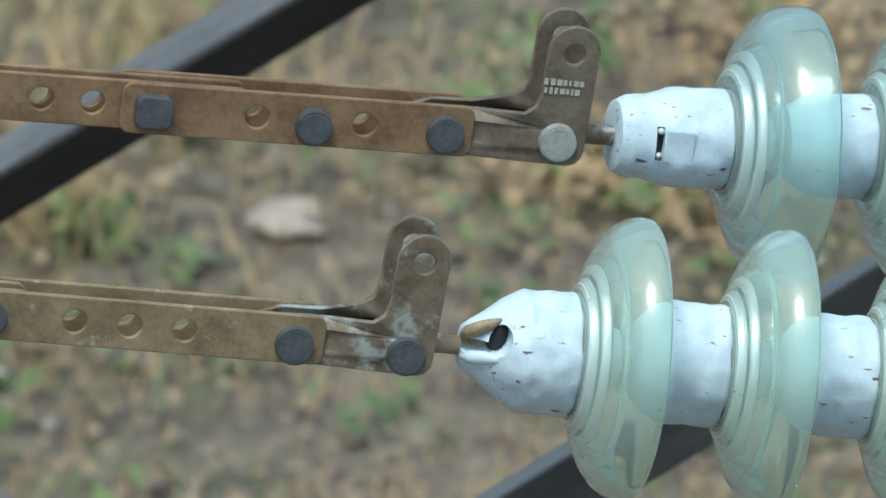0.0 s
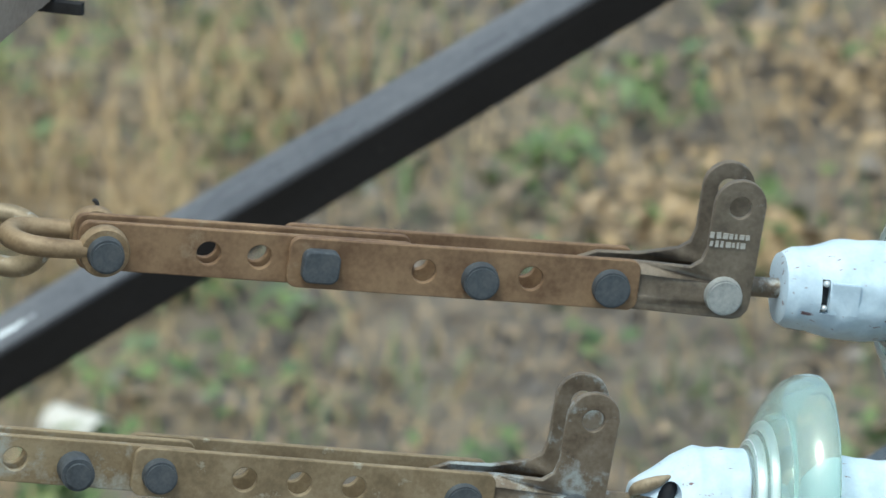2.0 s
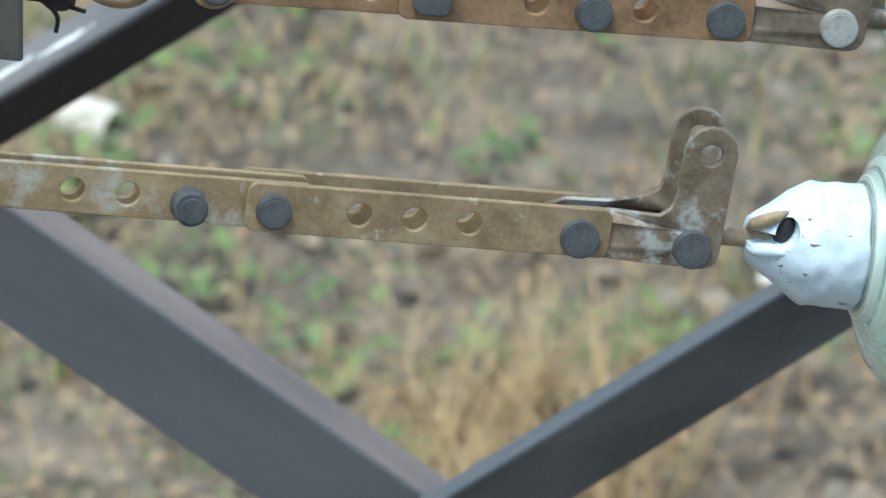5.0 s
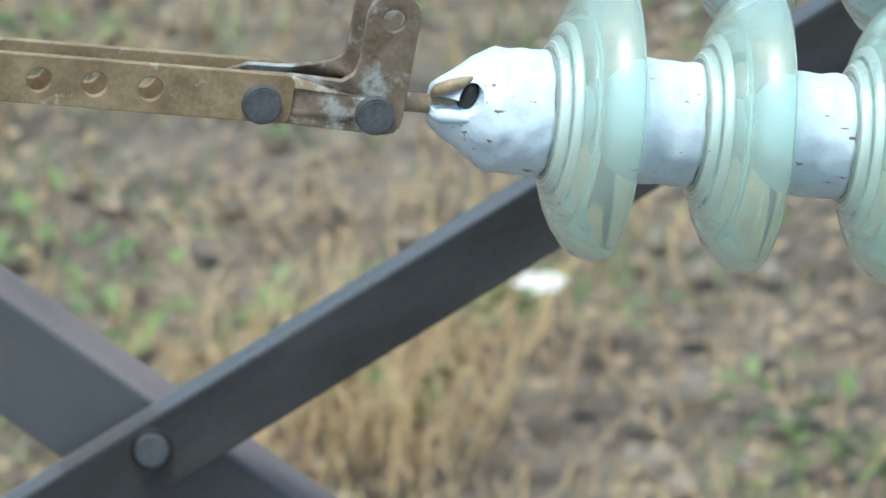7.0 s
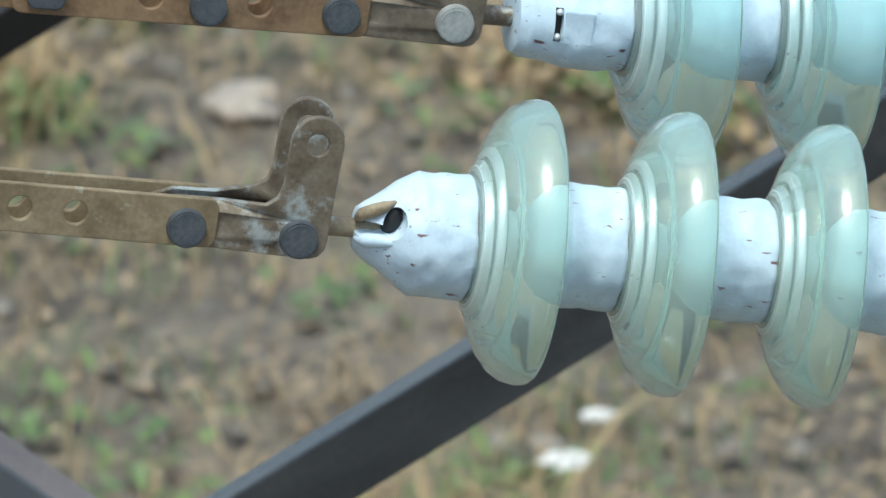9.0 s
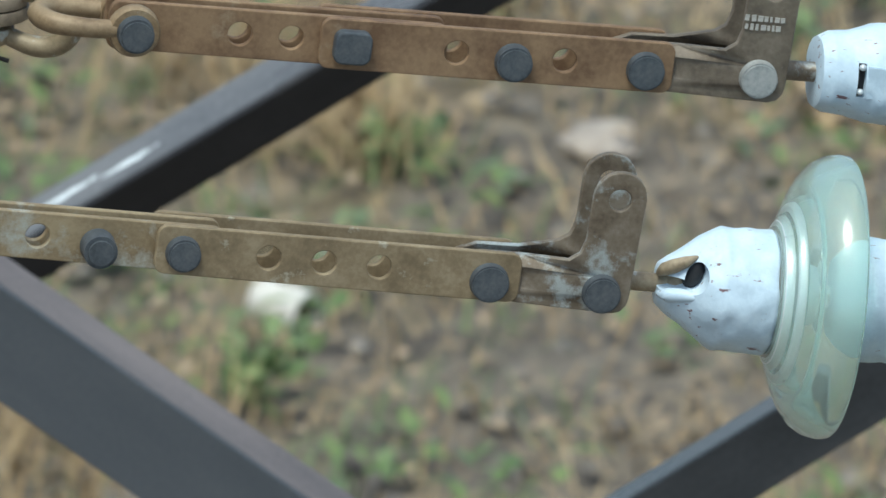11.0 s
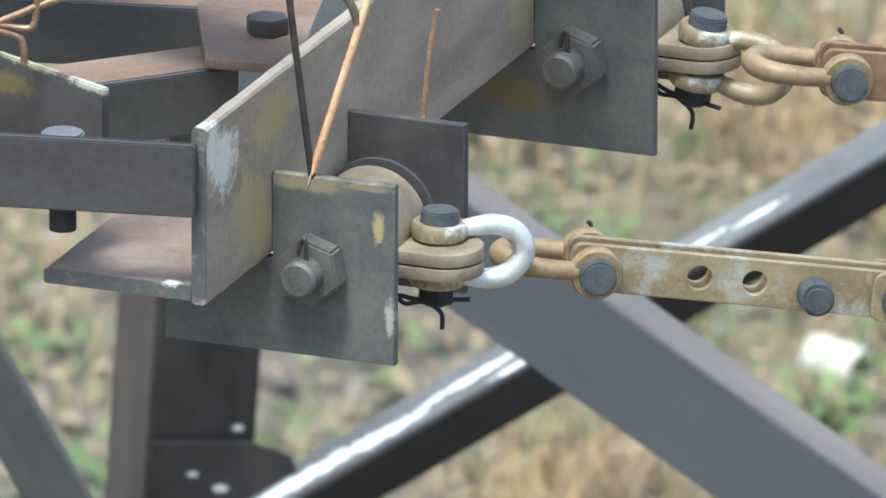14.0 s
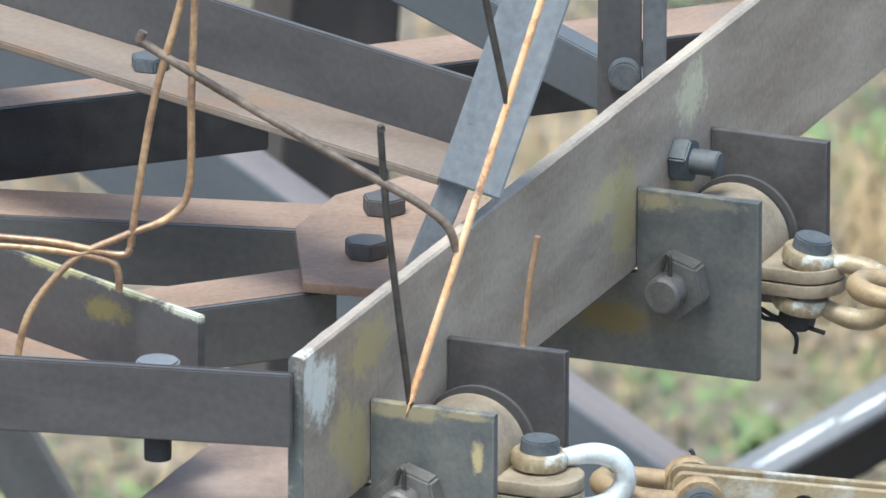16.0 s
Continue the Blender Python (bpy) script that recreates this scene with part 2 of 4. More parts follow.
EAR = surf("brown_fork_worn", [(0.13, 0.1, 0.07), (0.2, 0.16, 0.115), (0.26, 0.22, 0.17)], 26, 0.5, 0.35, 0.3, 220,
           stain=(20, 0.51, 0.1, (0.42, 0.45, 0.44)))
TAN = surf("tan_shackle", [(0.21, 0.16, 0.1), (0.31, 0.245, 0.16), (0.4, 0.335, 0.23)], 30, 0.55, 0.15, 0.3, 260,
           stain=(26, 0.6, 0.07, (0.55, 0.57, 0.54)))
TANZ = surf("tan_worn_zinc", [(0.23, 0.18, 0.11), (0.32, 0.255, 0.165), (0.4, 0.335, 0.23)], 30, 0.5, 0.15, 0.3, 260, stain=(32, 0.53, 0.1, (0.58, 0.62, 0.6)))
EARD = surf("dark_brown_fork", [(0.12, 0.096, 0.072), (0.185, 0.15, 0.112), (0.245, 0.203, 0.155)], 26, 0.5, 0.3, 0.3, 220, stain=(30, 0.62, 0.08, (0.36, 0.35, 0.31)))
NUT = surf("grey_brown_nut", [(0.09, 0.088, 0.087), (0.125, 0.12, 0.116), (0.165, 0.155, 0.145)], 40, 0.55, 0.25, 0.3, 300, stain=(30, 0.66, 0.08, (0.2, 0.14, 0.09)))
BROWNLEG = surf("brown_grey_leg", [(0.125, 0.096, 0.08), (0.175, 0.138, 0.113), (0.22, 0.175, 0.143)], 7, 0.6, 0.05, 0.3, 150, grain=(0.3, 1, 1), stain=(6, 0.56, 0.18, (0.2, 0.125, 0.08)))
ZINC = surf("bright_zinc", [(0.5, 0.53, 0.55), (0.66, 0.7, 0.72), (0.75, 0.77, 0.77)], 28, 0.35, 0.4, 0.2, 220,
            stain=(24, 0.6, 0.08, (0.35, 0.28, 0.17)))
BOLT = surf("slate_bolt", [(0.058, 0.066, 0.075), (0.083, 0.094, 0.106), (0.115, 0.122, 0.13)], 40, 0.6, 0.2, 0.3, 300)
BOLTL = surf("pale_grey_bolt", [(0.3, 0.31, 0.3), (0.4, 0.41, 0.4), (0.48, 0.48, 0.46)], 40, 0.55, 0.3, 0.3, 300)
BLACK = surf("black_steel", [(0.012, 0.012, 0.014), (0.03, 0.03, 0.032)], 40, 0.6, 0.1, 0.2, 300)
CAP = surf("pale_blue_cap_paint", [(0.5, 0.62, 0.72), (0.57, 0.69, 0.79), (0.63, 0.745, 0.835)], 26, 0.45, 0.0, 0.35, 240,
           stain=(38, 0.68, 0.03, (0.3, 0.24, 0.26)), dist=0.003, scratch=(40, 125, 0.645, (0.17, 0.1, 0.11)))
CEMENT = surf("cement", [(0.12, 0.12, 0.11), (0.2, 0.19, 0.16)], 60, 0.8, 0.0, 0.4, 300)
# near-white rings that stand in for highlights on the glass steps
GLINT = surf("glass_highlight", [(0.9, 0.91, 0.92), (0.93, 0.94, 0.95)], 8, 0.3, 0.5, 0, 200)
GLASSG = glass("pale_green_glass", (0.8, 0.985, 0.91), 0.80)
GLASSB = glass("sea_green_glass", (0.77, 0.972, 0.94), 0.84)
COPPER = surf("copper_wire", [(0.62, 0.34, 0.2), (1.0, 0.58, 0.31), (1.0, 0.74, 0.48)], 14, 0.25, 0.3, 0.1, 200, stain=(11, 0.58, 0.06, (0.38, 0.25, 0.19)))
BRONZE = surf("dull_copper_wire", [(0.22, 0.14, 0.1), (0.39, 0.25, 0.15), (0.6, 0.41, 0.23)], 14, 0.36, 0.5, 0.1, 200)
WIRE = surf("grey_steel_wire", [(0.05, 0.047, 0.045), (0.1, 0.092, 0.085)], 30, 0.4, 0.6, 0.1, 200)
MARK = surf("pale_mark", [(0.36, 0.34, 0.3), (0.5, 0.48, 0.44)], 60, 0.7, 0, 0.1, 300)
GALV = surf("galvanised_angle", [(0.1, 0.108, 0.12), (0.145, 0.155, 0.17), (0.19, 0.2, 0.212)], 10, 0.5, 0.3, 0.25, 120, grain=(0.3, 1, 1))
SOIL = surf("soil", [(0.07, 0.058, 0.047), (0.115, 0.097, 0.078), (0.165, 0.14, 0.11), (0.215, 0.18, 0.135)], 5, 0.9, 0.0, 0.7, 40,
            stain=(2.2, 0.55, 0.14, (0.2, 0.16, 0.09)), dist=0.03)
STRAW = surf("dry_grass", [(0.21, 0.135, 0.06), (0.34, 0.23, 0.115), (0.43, 0.32, 0.17), (0.51, 0.395, 0.235)], 3, 0.75, 0, 0, 60, per_island=0.5)
GREEN = surf("green_weeds", [(0.055, 0.09, 0.035), (0.095, 0.15, 0.05), (0.15, 0.205, 0.065), (0.13, 0.195, 0.11)], 3, 0.6, 0, 0, 60, per_island=0.5)
LITTER = surf("dead_leaves", [(0.16, 0.12, 0.085), (0.24, 0.18, 0.12), (0.32, 0.24, 0.15), (0.42, 0.32, 0.22)], 3, 0.8, 0, 0, 60, per_island=0.5)
STONE = surf("stones", [(0.1, 0.09, 0.08), (0.17, 0.15, 0.13), (0.27, 0.245, 0.22)], 3, 0.85, 0, 0.4, 60, per_island=0.5)
WHITE = surf("white_pipe", [(0.6, 0.57, 0.51), (0.72, 0.69, 0.63)], 20, 0.5, 0, 0.1, 100)
PSTONE = surf("pale_stone", [(0.32, 0.27, 0.225), (0.45, 0.39, 0.335)], 20, 0.85, 0, 0.4, 100)
TANLEAF = surf("dry_tan_plant", [(0.25, 0.17, 0.08), (0.37, 0.265, 0.145), (0.47, 0.35, 0.22)], 3, 0.8, 0, 0, 60, per_island=0.5)
PETAL = surf("white_flowers", [(0.7, 0.68, 0.62), (0.85, 0.83, 0.8)], 50, 0.7, 0, 0.2, 200)


# ---------------------------------------------------------------- mesh helpers
def part(name, mesh, material, parent=None, label="", at=None):
    mesh.materials.clear()
    mesh.materials.append(material)
    ob = new(name, mesh)
    if parent:
        ob.parent = parent
    if at is not None:
        ob.matrix_basis = at
    if label:
        tagged(ob, label)
    return ob


def base(name, at, label, category, group="", kind=""):
    e = new(name)
    e.empty_display_size = 0.05
    e.matrix_basis = at
    return tagged(e, label, category, group, kind)


def from_bm(bm, smooth=35):
    me = bpy.data.meshes.new("m")
    bmesh.ops.recalc_face_normals(bm, faces=bm.faces)
    bm.to_mesh(me)
    bm.free()
    if smooth:
        me.shade_smooth()
        me.set_sharp_from_angle(angle=radians(smooth))
    return me


def box(sx, sy, sz, at=None, bevel=0.0015):
    bm = bmesh.new()
    bmesh.ops.create_cube(bm, size=1.0, matrix=(at or Matrix()) @ Matrix.Diagonal((sx, sy, sz, 1)))
    if bevel:
        bmesh.ops.bevel(bm, geom=bm.edges[:], offset=bevel, segments=2, affect='EDGES')
    return from_bm(bm, 20)


def lathe(profile, seg=56, at=None, closed=False, axis='X'):
    """A body turned about x (or z) from (along, radius) pairs."""
    bm = bmesh.new()
    rings = []
    for a, r in profile:
        ring = []
        for k in range(seg):
            w = 2 * math.pi * k / seg
            c, s = r * math.cos(w), r * math.sin(w)
            ring.append(bm.verts.new((a, c, s) if axis == 'X' else (c, s, a)))
        rings.append(ring)
    pairs = list(zip(rings, rings[1:])) + ([(rings[-1], rings[0])] if closed else [])
    for p, q in pairs:
        for k in range(seg):
            bm.faces.new((p[k], p[(k + 1) % seg], q[(k + 1) % seg], q[k]))
    if not closed:
        bm.faces.new(rings[0])
        bm.faces.new(rings[-1])
    if at is not None:
        bm.transform(at)
    return from_bm(bm, 40)


def evaluated(ob):
    me = bpy.data.meshes.new_from_object(ob.evaluated_get(bpy.context.evaluated_depsgraph_get()))
    data = ob.data
    bpy.data.objects.remove(ob)
    if isinstance(data, bpy.types.Curve):
        bpy.data.curves.remove(data)
    else:
        bpy.data.meshes.remove(data)
    return me


def sheet(outline, holes, thick, at, bevel=0.0012):
    """A plate cut to an outline (x, up) with round holes (x, up, radius); it stands in the x-z plane of at."""
    cu = bpy.data.curves.new("c", 'CURVE')
    cu.dimensions, cu.fill_mode = '2D', 'BOTH'
    loops = [outline] + [[(x + r * math.cos(2 * math.pi * k / 24), z + r * math.sin(2 * math.pi * k / 24)) for k in range(24)] for x, z, r in holes]
    for pts in loops:
        sp = cu.splines.new('POLY')
        sp.points.add(len(pts) - 1)
        for p, (x, z) in zip(sp.points, pts):
            p.co = (x, z, 0, 1)
        sp.use_cyclic_u = True
    cu.extrude, cu.bevel_depth, cu.bevel_resolution = thick / 2 - bevel, bevel, 1
    cu.offset = -bevel
    me = evaluated(new("c", cu))
    me.transform(at @ pose(0, 0, 0, 90, 0, 0))
    me.shade_smooth()
    me.set_sharp_from_angle(angle=radians(40))
    return me


def rounded(x0, x1, h, r=0.012, steps=5):
    """Outline of a bar from x0 to x1, half height h, with rounded corners."""
    out = []
    for cx, cz, a0 in ((x1 - r, h - r, 0), (x0 + r, h - r, 90), (x0 + r, -h + r, 180), (x1 - r, -h + r, 270)):
        for k in range(steps + 1):
            w = radians(a0 + 90 * k / steps)
            out.append((cx + r * math.cos(w), cz + r * math.sin(w)))
    return out


def curve_through(pts, n=8):
    pts = [Vector(p) for p in pts]
    out = []
    for i in range(len(pts) - 1):
        a, b, c, d = pts[max(i - 1, 0)], pts[i], pts[i + 1], pts[min(i + 2, len(pts) - 1)]
        for k in range(n):
            t = k / n
            out.append(0.5 * ((2 * b) + (c - a) * t + (2 * a - 5 * b + 4 * c - d) * t * t + (3 * b - a - 3 * c + d) * t ** 3))
    return out + [pts[-1]]


def tube(pts, r, n=8, radii=None):
    path = curve_through(pts, n) if n > 1 else [Vector(p) for p in pts]
    cu = bpy.data.curves.new("c", 'CURVE')
    cu.dimensions, cu.bevel_depth, cu.bevel_resolution, cu.use_fill_caps = '3D', r, 4, True
    sp = cu.splines.new('POLY')
    sp.points.add(len(path) - 1)
    for i, (p, v) in enumerate(zip(sp.points, path)):
        p.co = (*v, 1)
        if radii:
            f = i / (len(path) - 1) * (len(radii) - 1)
            k = min(int(f), len(radii) - 2)
            p.radius = radii[k] + (radii[k + 1] - radii[k]) * (f - k)
    me = evaluated(new("c", cu))
    me.shade_smooth()
    return me


def bolt_head(r, h, flats=0, dome=0.15):
    """A bolt head along -y from y = 0: round with a soft edge, or with flats."""
    bm = bmesh.new()
    seg = flats or 28
    m = pose(0, -h / 2, 0, 90, 0, 0)
    bmesh.ops.create_cone(bm, cap_ends=True, segments=seg, radius1=r, radius2=r * (1 if flats else 0.94), depth=h, matrix=m)
    bmesh.ops.bevel(bm, geom=[e for e in bm.edges if all(v.co.y < -h * 0.9 for v in e.verts)], offset=h * dome, segments=2, affect='EDGES')
    return from_bm(bm, 30)


def nut(r, h):
    bm = bmesh.new()
    bmesh.ops.create_cone(bm, cap_ends=True, segments=6, radius1=r, radius2=r, depth=h, matrix=pose(0, -h / 2, 0, 90, 0, 0) @ pose(0, 0, 0, 0, 0, 12))
    bmesh.ops.bevel(bm, geom=bm.edges[:], offset=r * 0.07, segments=2, affect='EDGES')
    return from_bm(bm, 30)


def flat_frame(origin, x, up=(0, 0, 1)):
    """A pose at origin with its x along x and its z as near up as can be."""
    x = Vector(x).normalized()
    y = Vector(up).cross(x).normalized()
    z = x.cross(y)
    return Matrix(((x.x, y.x, z.x, origin[0]), (x.y, y.y, z.y, origin[1]), (x.z, y.z, z.z, origin[2]), (0, 0, 0, 1)))


# ---------------------------------------------------------------- the ground
GZ = -5.2


def ground_sheet():
    bm = bmesh.new()
    def axis(lo, hi, c0, c1, step):
        mid = list(np.arange(c0, c1 + 1e-6, step))
        return [lo, lo / 3, lo / 12] + mid + [hi / 12, hi / 3, hi]
    xs, ys = axis(-900, 900, -2.5, 3.5, 0.1), axis(-900, 900, 11.0, 21.0, 0.1)
    grid = []
    for y in ys:
        row = []
        for x in xs:
            near = -3 < x < 4 and 10 < y < 22
            h = 0.05 * noise.noise((x * 1.3, y * 1.3, 0)) + 0.02 * noise.noise((x * 5, y * 5, 3)) if near else 0
            row.append(bm.verts.new((x, y, GZ + h)))
        grid.append(row)
    for a, b in zip(grid, grid[1:]):
        for k in range(len(a) - 1):
            bm.faces.new((a[k], a[k + 1], b[k + 1], b[k]))
    return from_bm(bm, 60)


tagged(part("ground", ground_sheet(), SOIL), "brown soil field with dry grass and weeds", "ground", "", "structure")


def scatter(name, label, category, material, count, seed, piece, lo=(-1.5, 12.6), hi=(2.3, 19.0), clump=0.0):
    """Many small pieces in one mesh; piece(rng) gives vertices (n, 3) and faces."""
    rng = np.random.default_rng(seed)
    V, F, base_i = [], [], 0
    centres = rng.uniform(lo, hi, (max(1, count // 14), 2))
    for i in range(count):
        if clump:
            c = centres[rng.integers(len(centres))] + rng.normal(0, clump, 2)
        else:
            c = rng.uniform(lo, hi)
        v, f = piece(rng)
        w = rng.uniform(0, 2 * math.pi)
        R = np.array(((math.cos(w), -math.sin(w), 0), (math.sin(w), math.cos(w), 0), (0, 0, 1)))
        V.append(v @ R.T + (c[0], c[1], GZ + 0.02))
        F += [[k + base_i for k in q] for q in f]
        base_i += len(v)
    me = bpy.data.meshes.new(name)
    me.from_pydata(np.concatenate(V).tolist(), [], F)
    me.shade_smooth()
    return tagged(part(name, me, material), label, category, "", "stuff")


def blade(length, width, bend):
    def make(rng):
        l, w = length * rng.uniform(0.5, 1.3), width * rng.uniform(0.6, 1.4)
        b = bend * rng.uniform(0.3, 1.6)
        v = []
        for k in range(4):
            t = k / 3
            x = l * t * math.sin(b * t + 0.25)
            z = l * t * math.cos(min(b * t + 0.25, 1.62))
            hw = w * (1 - t * 0.85) / 2
            v += [(x, -hw, z), (x, hw, z)]
        return np.array(v), [(0, 2, 3, 1), (2, 4, 5, 3), (4, 6, 7, 5)]
    return make


def leaf(length, width, lift):
    def make(rng):
        l, w = length * rng.uniform(0.5, 1.4), width * rng.uniform(0.6, 1.4)
        a = lift * rng.uniform(0.2, 1.5)
        h = rng.uniform(0.0, 0.06)
        v = []
        for t, hw in ((0, 0.05), (0.3, 0.9), (0.65, 1.0), (1, 0.08)):
            x, z = l * t * math.cos(a), h + l * t * math.sin(a) - 0.25 * l * t * t
            v += [(x, -hw * w / 2, z + 0.1 * w * hw), (x, 0, z), (x, hw * w / 2, z + 0.1 * w * hw)]
        return np.array(v), [(0 + 3 * k + j, 1 + 3 * k + j, 4 + 3 * k + j, 3 + 3 * k + j) for k in range(3) for j in (0, 1)]
    return make


def pebble(rng):
    s = rng.uniform(0.006, 0.028)
    v = np.array([(1, 0, 0), (0.5, 0.8, 0), (-0.5, 0.9, 0), (-1, 0, 0), (-0.4, -0.9, 0), (0.6, -0.8, 0),
                  (0.5, 0, 0.6), (0.1, 0.45, 0.7), (-0.5, 0.1, 0.6), (0, -0.45, 0.65)]) * s * rng.uniform(0.7, 1.2, 3)
    return v, [(0, 1, 7, 6), (1, 2, 7), (2, 3, 8, 7), (3, 4, 9, 8), (4, 5, 9), (5, 0, 6, 9), (6, 7, 8, 9)]


scatter("dry_grass", "dry tan grass blades lying over soil", "grass", STRAW, 11500, 3, blade(0.11, 0.004, 1.4), clump=0.14)
scatter("dry_grass_stalks", "tall thin dry straw stalks", "grass", STRAW, 700, 4, blade(0.28, 0.004, 0.6), clump=0.2)
scatter("green_weeds", "low green weeds with broad leaves", "weeds", GREEN, 2600, 5, leaf(0.05, 0.022, 0.6), clump=0.05)
scatter("fine_green_grass", "short fresh green grass tufts", "grass", GREEN, 4600, 8, blade(0.09, 0.006, 0.8), clump=0.07)
scatter("dead_leaves", "curled dead brown leaves on soil", "leaves", LITTER, 5200, 6, leaf(0.03, 0.018, 0.35), clump=0.13)
scatter("small_stones", "small grey stones on soil", "stones", STONE, 1600, 7, pebble)

pipe = base("pipe_offcut", pose(0.352, 15.215, GZ + 0.036, 0, 4, -40), "short white plastic pipe offcut lying on soil", "pipe")
part("pipe_wall", lathe([(-0.044, 0.032), (0.044, 0.034), (0.044, 0.0295), (-0.044, 0.0275)], 32, closed=True), WHITE, pipe)
# brown plug that makes the pipe's bore darker than its wall
part("soil_fill", lathe([(-0.03, 0.0276), (0.026, 0.029)], 32), SOIL, pipe, "brown plug inside the pipe")


def umbel(x, y, h, r):
    e = base("white_umbel", pose(x, y, GZ), "white flat flower head on a thin stem", "flower", "umbels in the grass")
    part("stem", tube([(-0.12, 0.0, 0), (-0.045, 0.0, h * 0.6), (0, 0, h)], 0.003, 4), STRAW, e)
    rng = random.Random(int(x * 1000))
    bm = bmesh.new()
    for k in range(60):
        a, d = rng.uniform(0, 6.28), r * math.sqrt(rng.random())
        bmesh.ops.create_icosphere(bm, subdivisions=1, radius=r * 0.16, matrix=pose(d * math.cos(a), d * math.sin(a), h + 0.012 - 0.25 * d * d / r) @ Matrix.Diagonal((1, 1, 0.6, 1)))
    part("flower_head", from_bm(bm, 0), PETAL, e)


umbel(1.21, 13.573, 0.3, 0.035)
umbel(1.259, 13.755, 0.3, 0.024)
stone = base("pale_stone", pose(0.815, 15.96, GZ + 0.03), "pale flat stone half hidden in dry grass", "stone")
lump = lathe([(-0.02, 0.02), (-0.01, 0.06), (0.005, 0.075), (0.02, 0.06), (0.027, 0.02)], 28, axis='Z', at=Matrix.Diagonal((0.75, 0.8, 0.7, 1)))
for v in lump.vertices:
    n = noise.noise(Vector(v.co) * 26)
    v.co.x, v.co.y, v.co.z = v.co.x * (1 + 0.7 * n), v.co.y * (1 + 0.7 * n), v.co.z * (1 + 0.5 * n)
part("stone", lump, PSTONE, stone)



def plant(name, label, x, y, r, count, material, piece, seed):
    """One clump of leaves or stalks."""
    return scatter(name, label, "plant", material, count, seed, piece, (x - r, y - r * 1.6), (x + r, y + r * 1.6), r * 0.45)


for i, (x, y, r) in enumerate(((1.21, 16.15, 0.1), (1.39, 15.87, 0.1), (1.48, 16.7, 0.12))):
    plant("dry_tan_plant", "pale tan withered leafy plant", x, y, r, 190, TANLEAF, leaf(0.036, 0.02, 0.9), 40 + i)
for i, (x, y, r) in enumerate(((1.053, 16.31, 0.05), (1.15, 16.67, 0.09), (1.34, 16.05, 0.09), (0.526, 15.84, 0.06), (0.13, 15.48, 0.05), (1.5, 15.0, 0.09), (0.3, 14.9, 0.06))):
    plant("green_plant", "fresh green leafy weed on soil", x, y, r, 60, GREEN, leaf(0.045, 0.022, 0.9), 50 + i)
for i, (x, y, r) in enumerate(((1.05, 13.87, 0.16), (0.9, 13.8, 0.12), (0.42, 16.0, 0.1), (0.3, 16.4, 0.16), (-0.3, 16.6, 0.2), (0.8, 13.6, 0.15), (0.05, 14.6, 0.15), (0.6, 16.7, 0.2))):
    plant("straw_tuft", "tuft of long dry straw-coloured grass", x, y, r, 170, STRAW, blade(0.24, 0.005, 0.9), 60 + i)

# ---------------------------------------------------------------- tower bracing behind
def brace(name, p0, p1, face, leg, w1, w2, mat, label, t=0.009, top=None):
    """An angle bar of two legs: the side leg along face, the other along leg."""
    o = Vector(p0)
    e = base(name, Matrix.Translation(o), label, "steel bar", "tower lattice bars")
    d = (Vector(p1) - o)
    u = Vector(face)
    u = (u - d * (u.dot(d) / d.dot(d))).normalized()
    v = Vector(leg)
    v = (v - d * (v.dot(d) / d.dot(d)) - u * v.dot(u)).normalized()
    n = d.normalized()
    own = Matrix(((n.x, u.x, v.x, 0), (n.y, u.y, v.y, 0), (n.z, u.z, v.z, 0), (0, 0, 0, 1)))   # x runs along the bar
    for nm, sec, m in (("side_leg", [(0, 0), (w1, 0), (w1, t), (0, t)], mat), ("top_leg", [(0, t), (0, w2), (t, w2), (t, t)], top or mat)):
        bm = bmesh.new()
        ends = [[bm.verts.new((x, a, b)) for a, b in sec] for x in (0, d.length)]
        for k in range(4):
            bm.faces.new((ends[0][k], ends[0][(k + 1) % 4], ends[1][(k + 1) % 4], ends[1][k]))
        bm.faces.new(ends[0])
        bm.faces.new(ends[1])
        bmesh.ops.recalc_face_normals(bm, faces=bm.faces)
        bmesh.ops.bevel(bm, geom=bm.edges[:], offset=0.0014, segments=2, affect='EDGES')
        part(nm, from_bm(bm, 25), m, e, "", own)
    return e


def far_heel(x): return (x, 6.7, -1.985 + 0.618 * (x - 0.48))
def cross_heel(x): return (x, 4.62, -1.625 - 0.742 * (x - 0.1))
def near_top(x): return (x, 4.55, -2.083 + 0.640 * (x - 0.45) + 0.085)


# one steel bar, with a shaded side colour and a lit top colour
brace("diagonal_brace", far_heel(-0.52), far_heel(2.6), (0.3, 0.5, -1), (0, 1, 0.5), 0.062, 0.061, FARSHADE,
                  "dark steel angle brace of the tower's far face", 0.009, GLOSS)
near_brace = brace("diagonal_brace", near_top(-0.9), near_top(2.6), (0.5, 0, -1), (0, 1, 0), 0.072, 0.058, NEARSHADE,
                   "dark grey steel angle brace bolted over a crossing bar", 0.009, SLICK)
brace("diagonal_brace", cross_heel(-0.75), cross_heel(2.0), (-0.5, 0.1, -1), (0, 1, 0.1), 0.108, 0.09, SLATE,
                    "dark grey steel angle brace sloping down behind another", 0.009, MAUVE)
part("bolt_head", bolt_head(0.0185, 0.014), BOLT, near_brace, "", pose(0.534 + 0.9, -0.001, -1.974 - near_top(-0.9)[2]))
part("washer", bolt_head(0.023, 0.003), BLACK, near_brace, "", pose(0.534 + 0.9, -0.0005, -1.974 - near_top(-0.9)[2]))
LEAN = 0.062
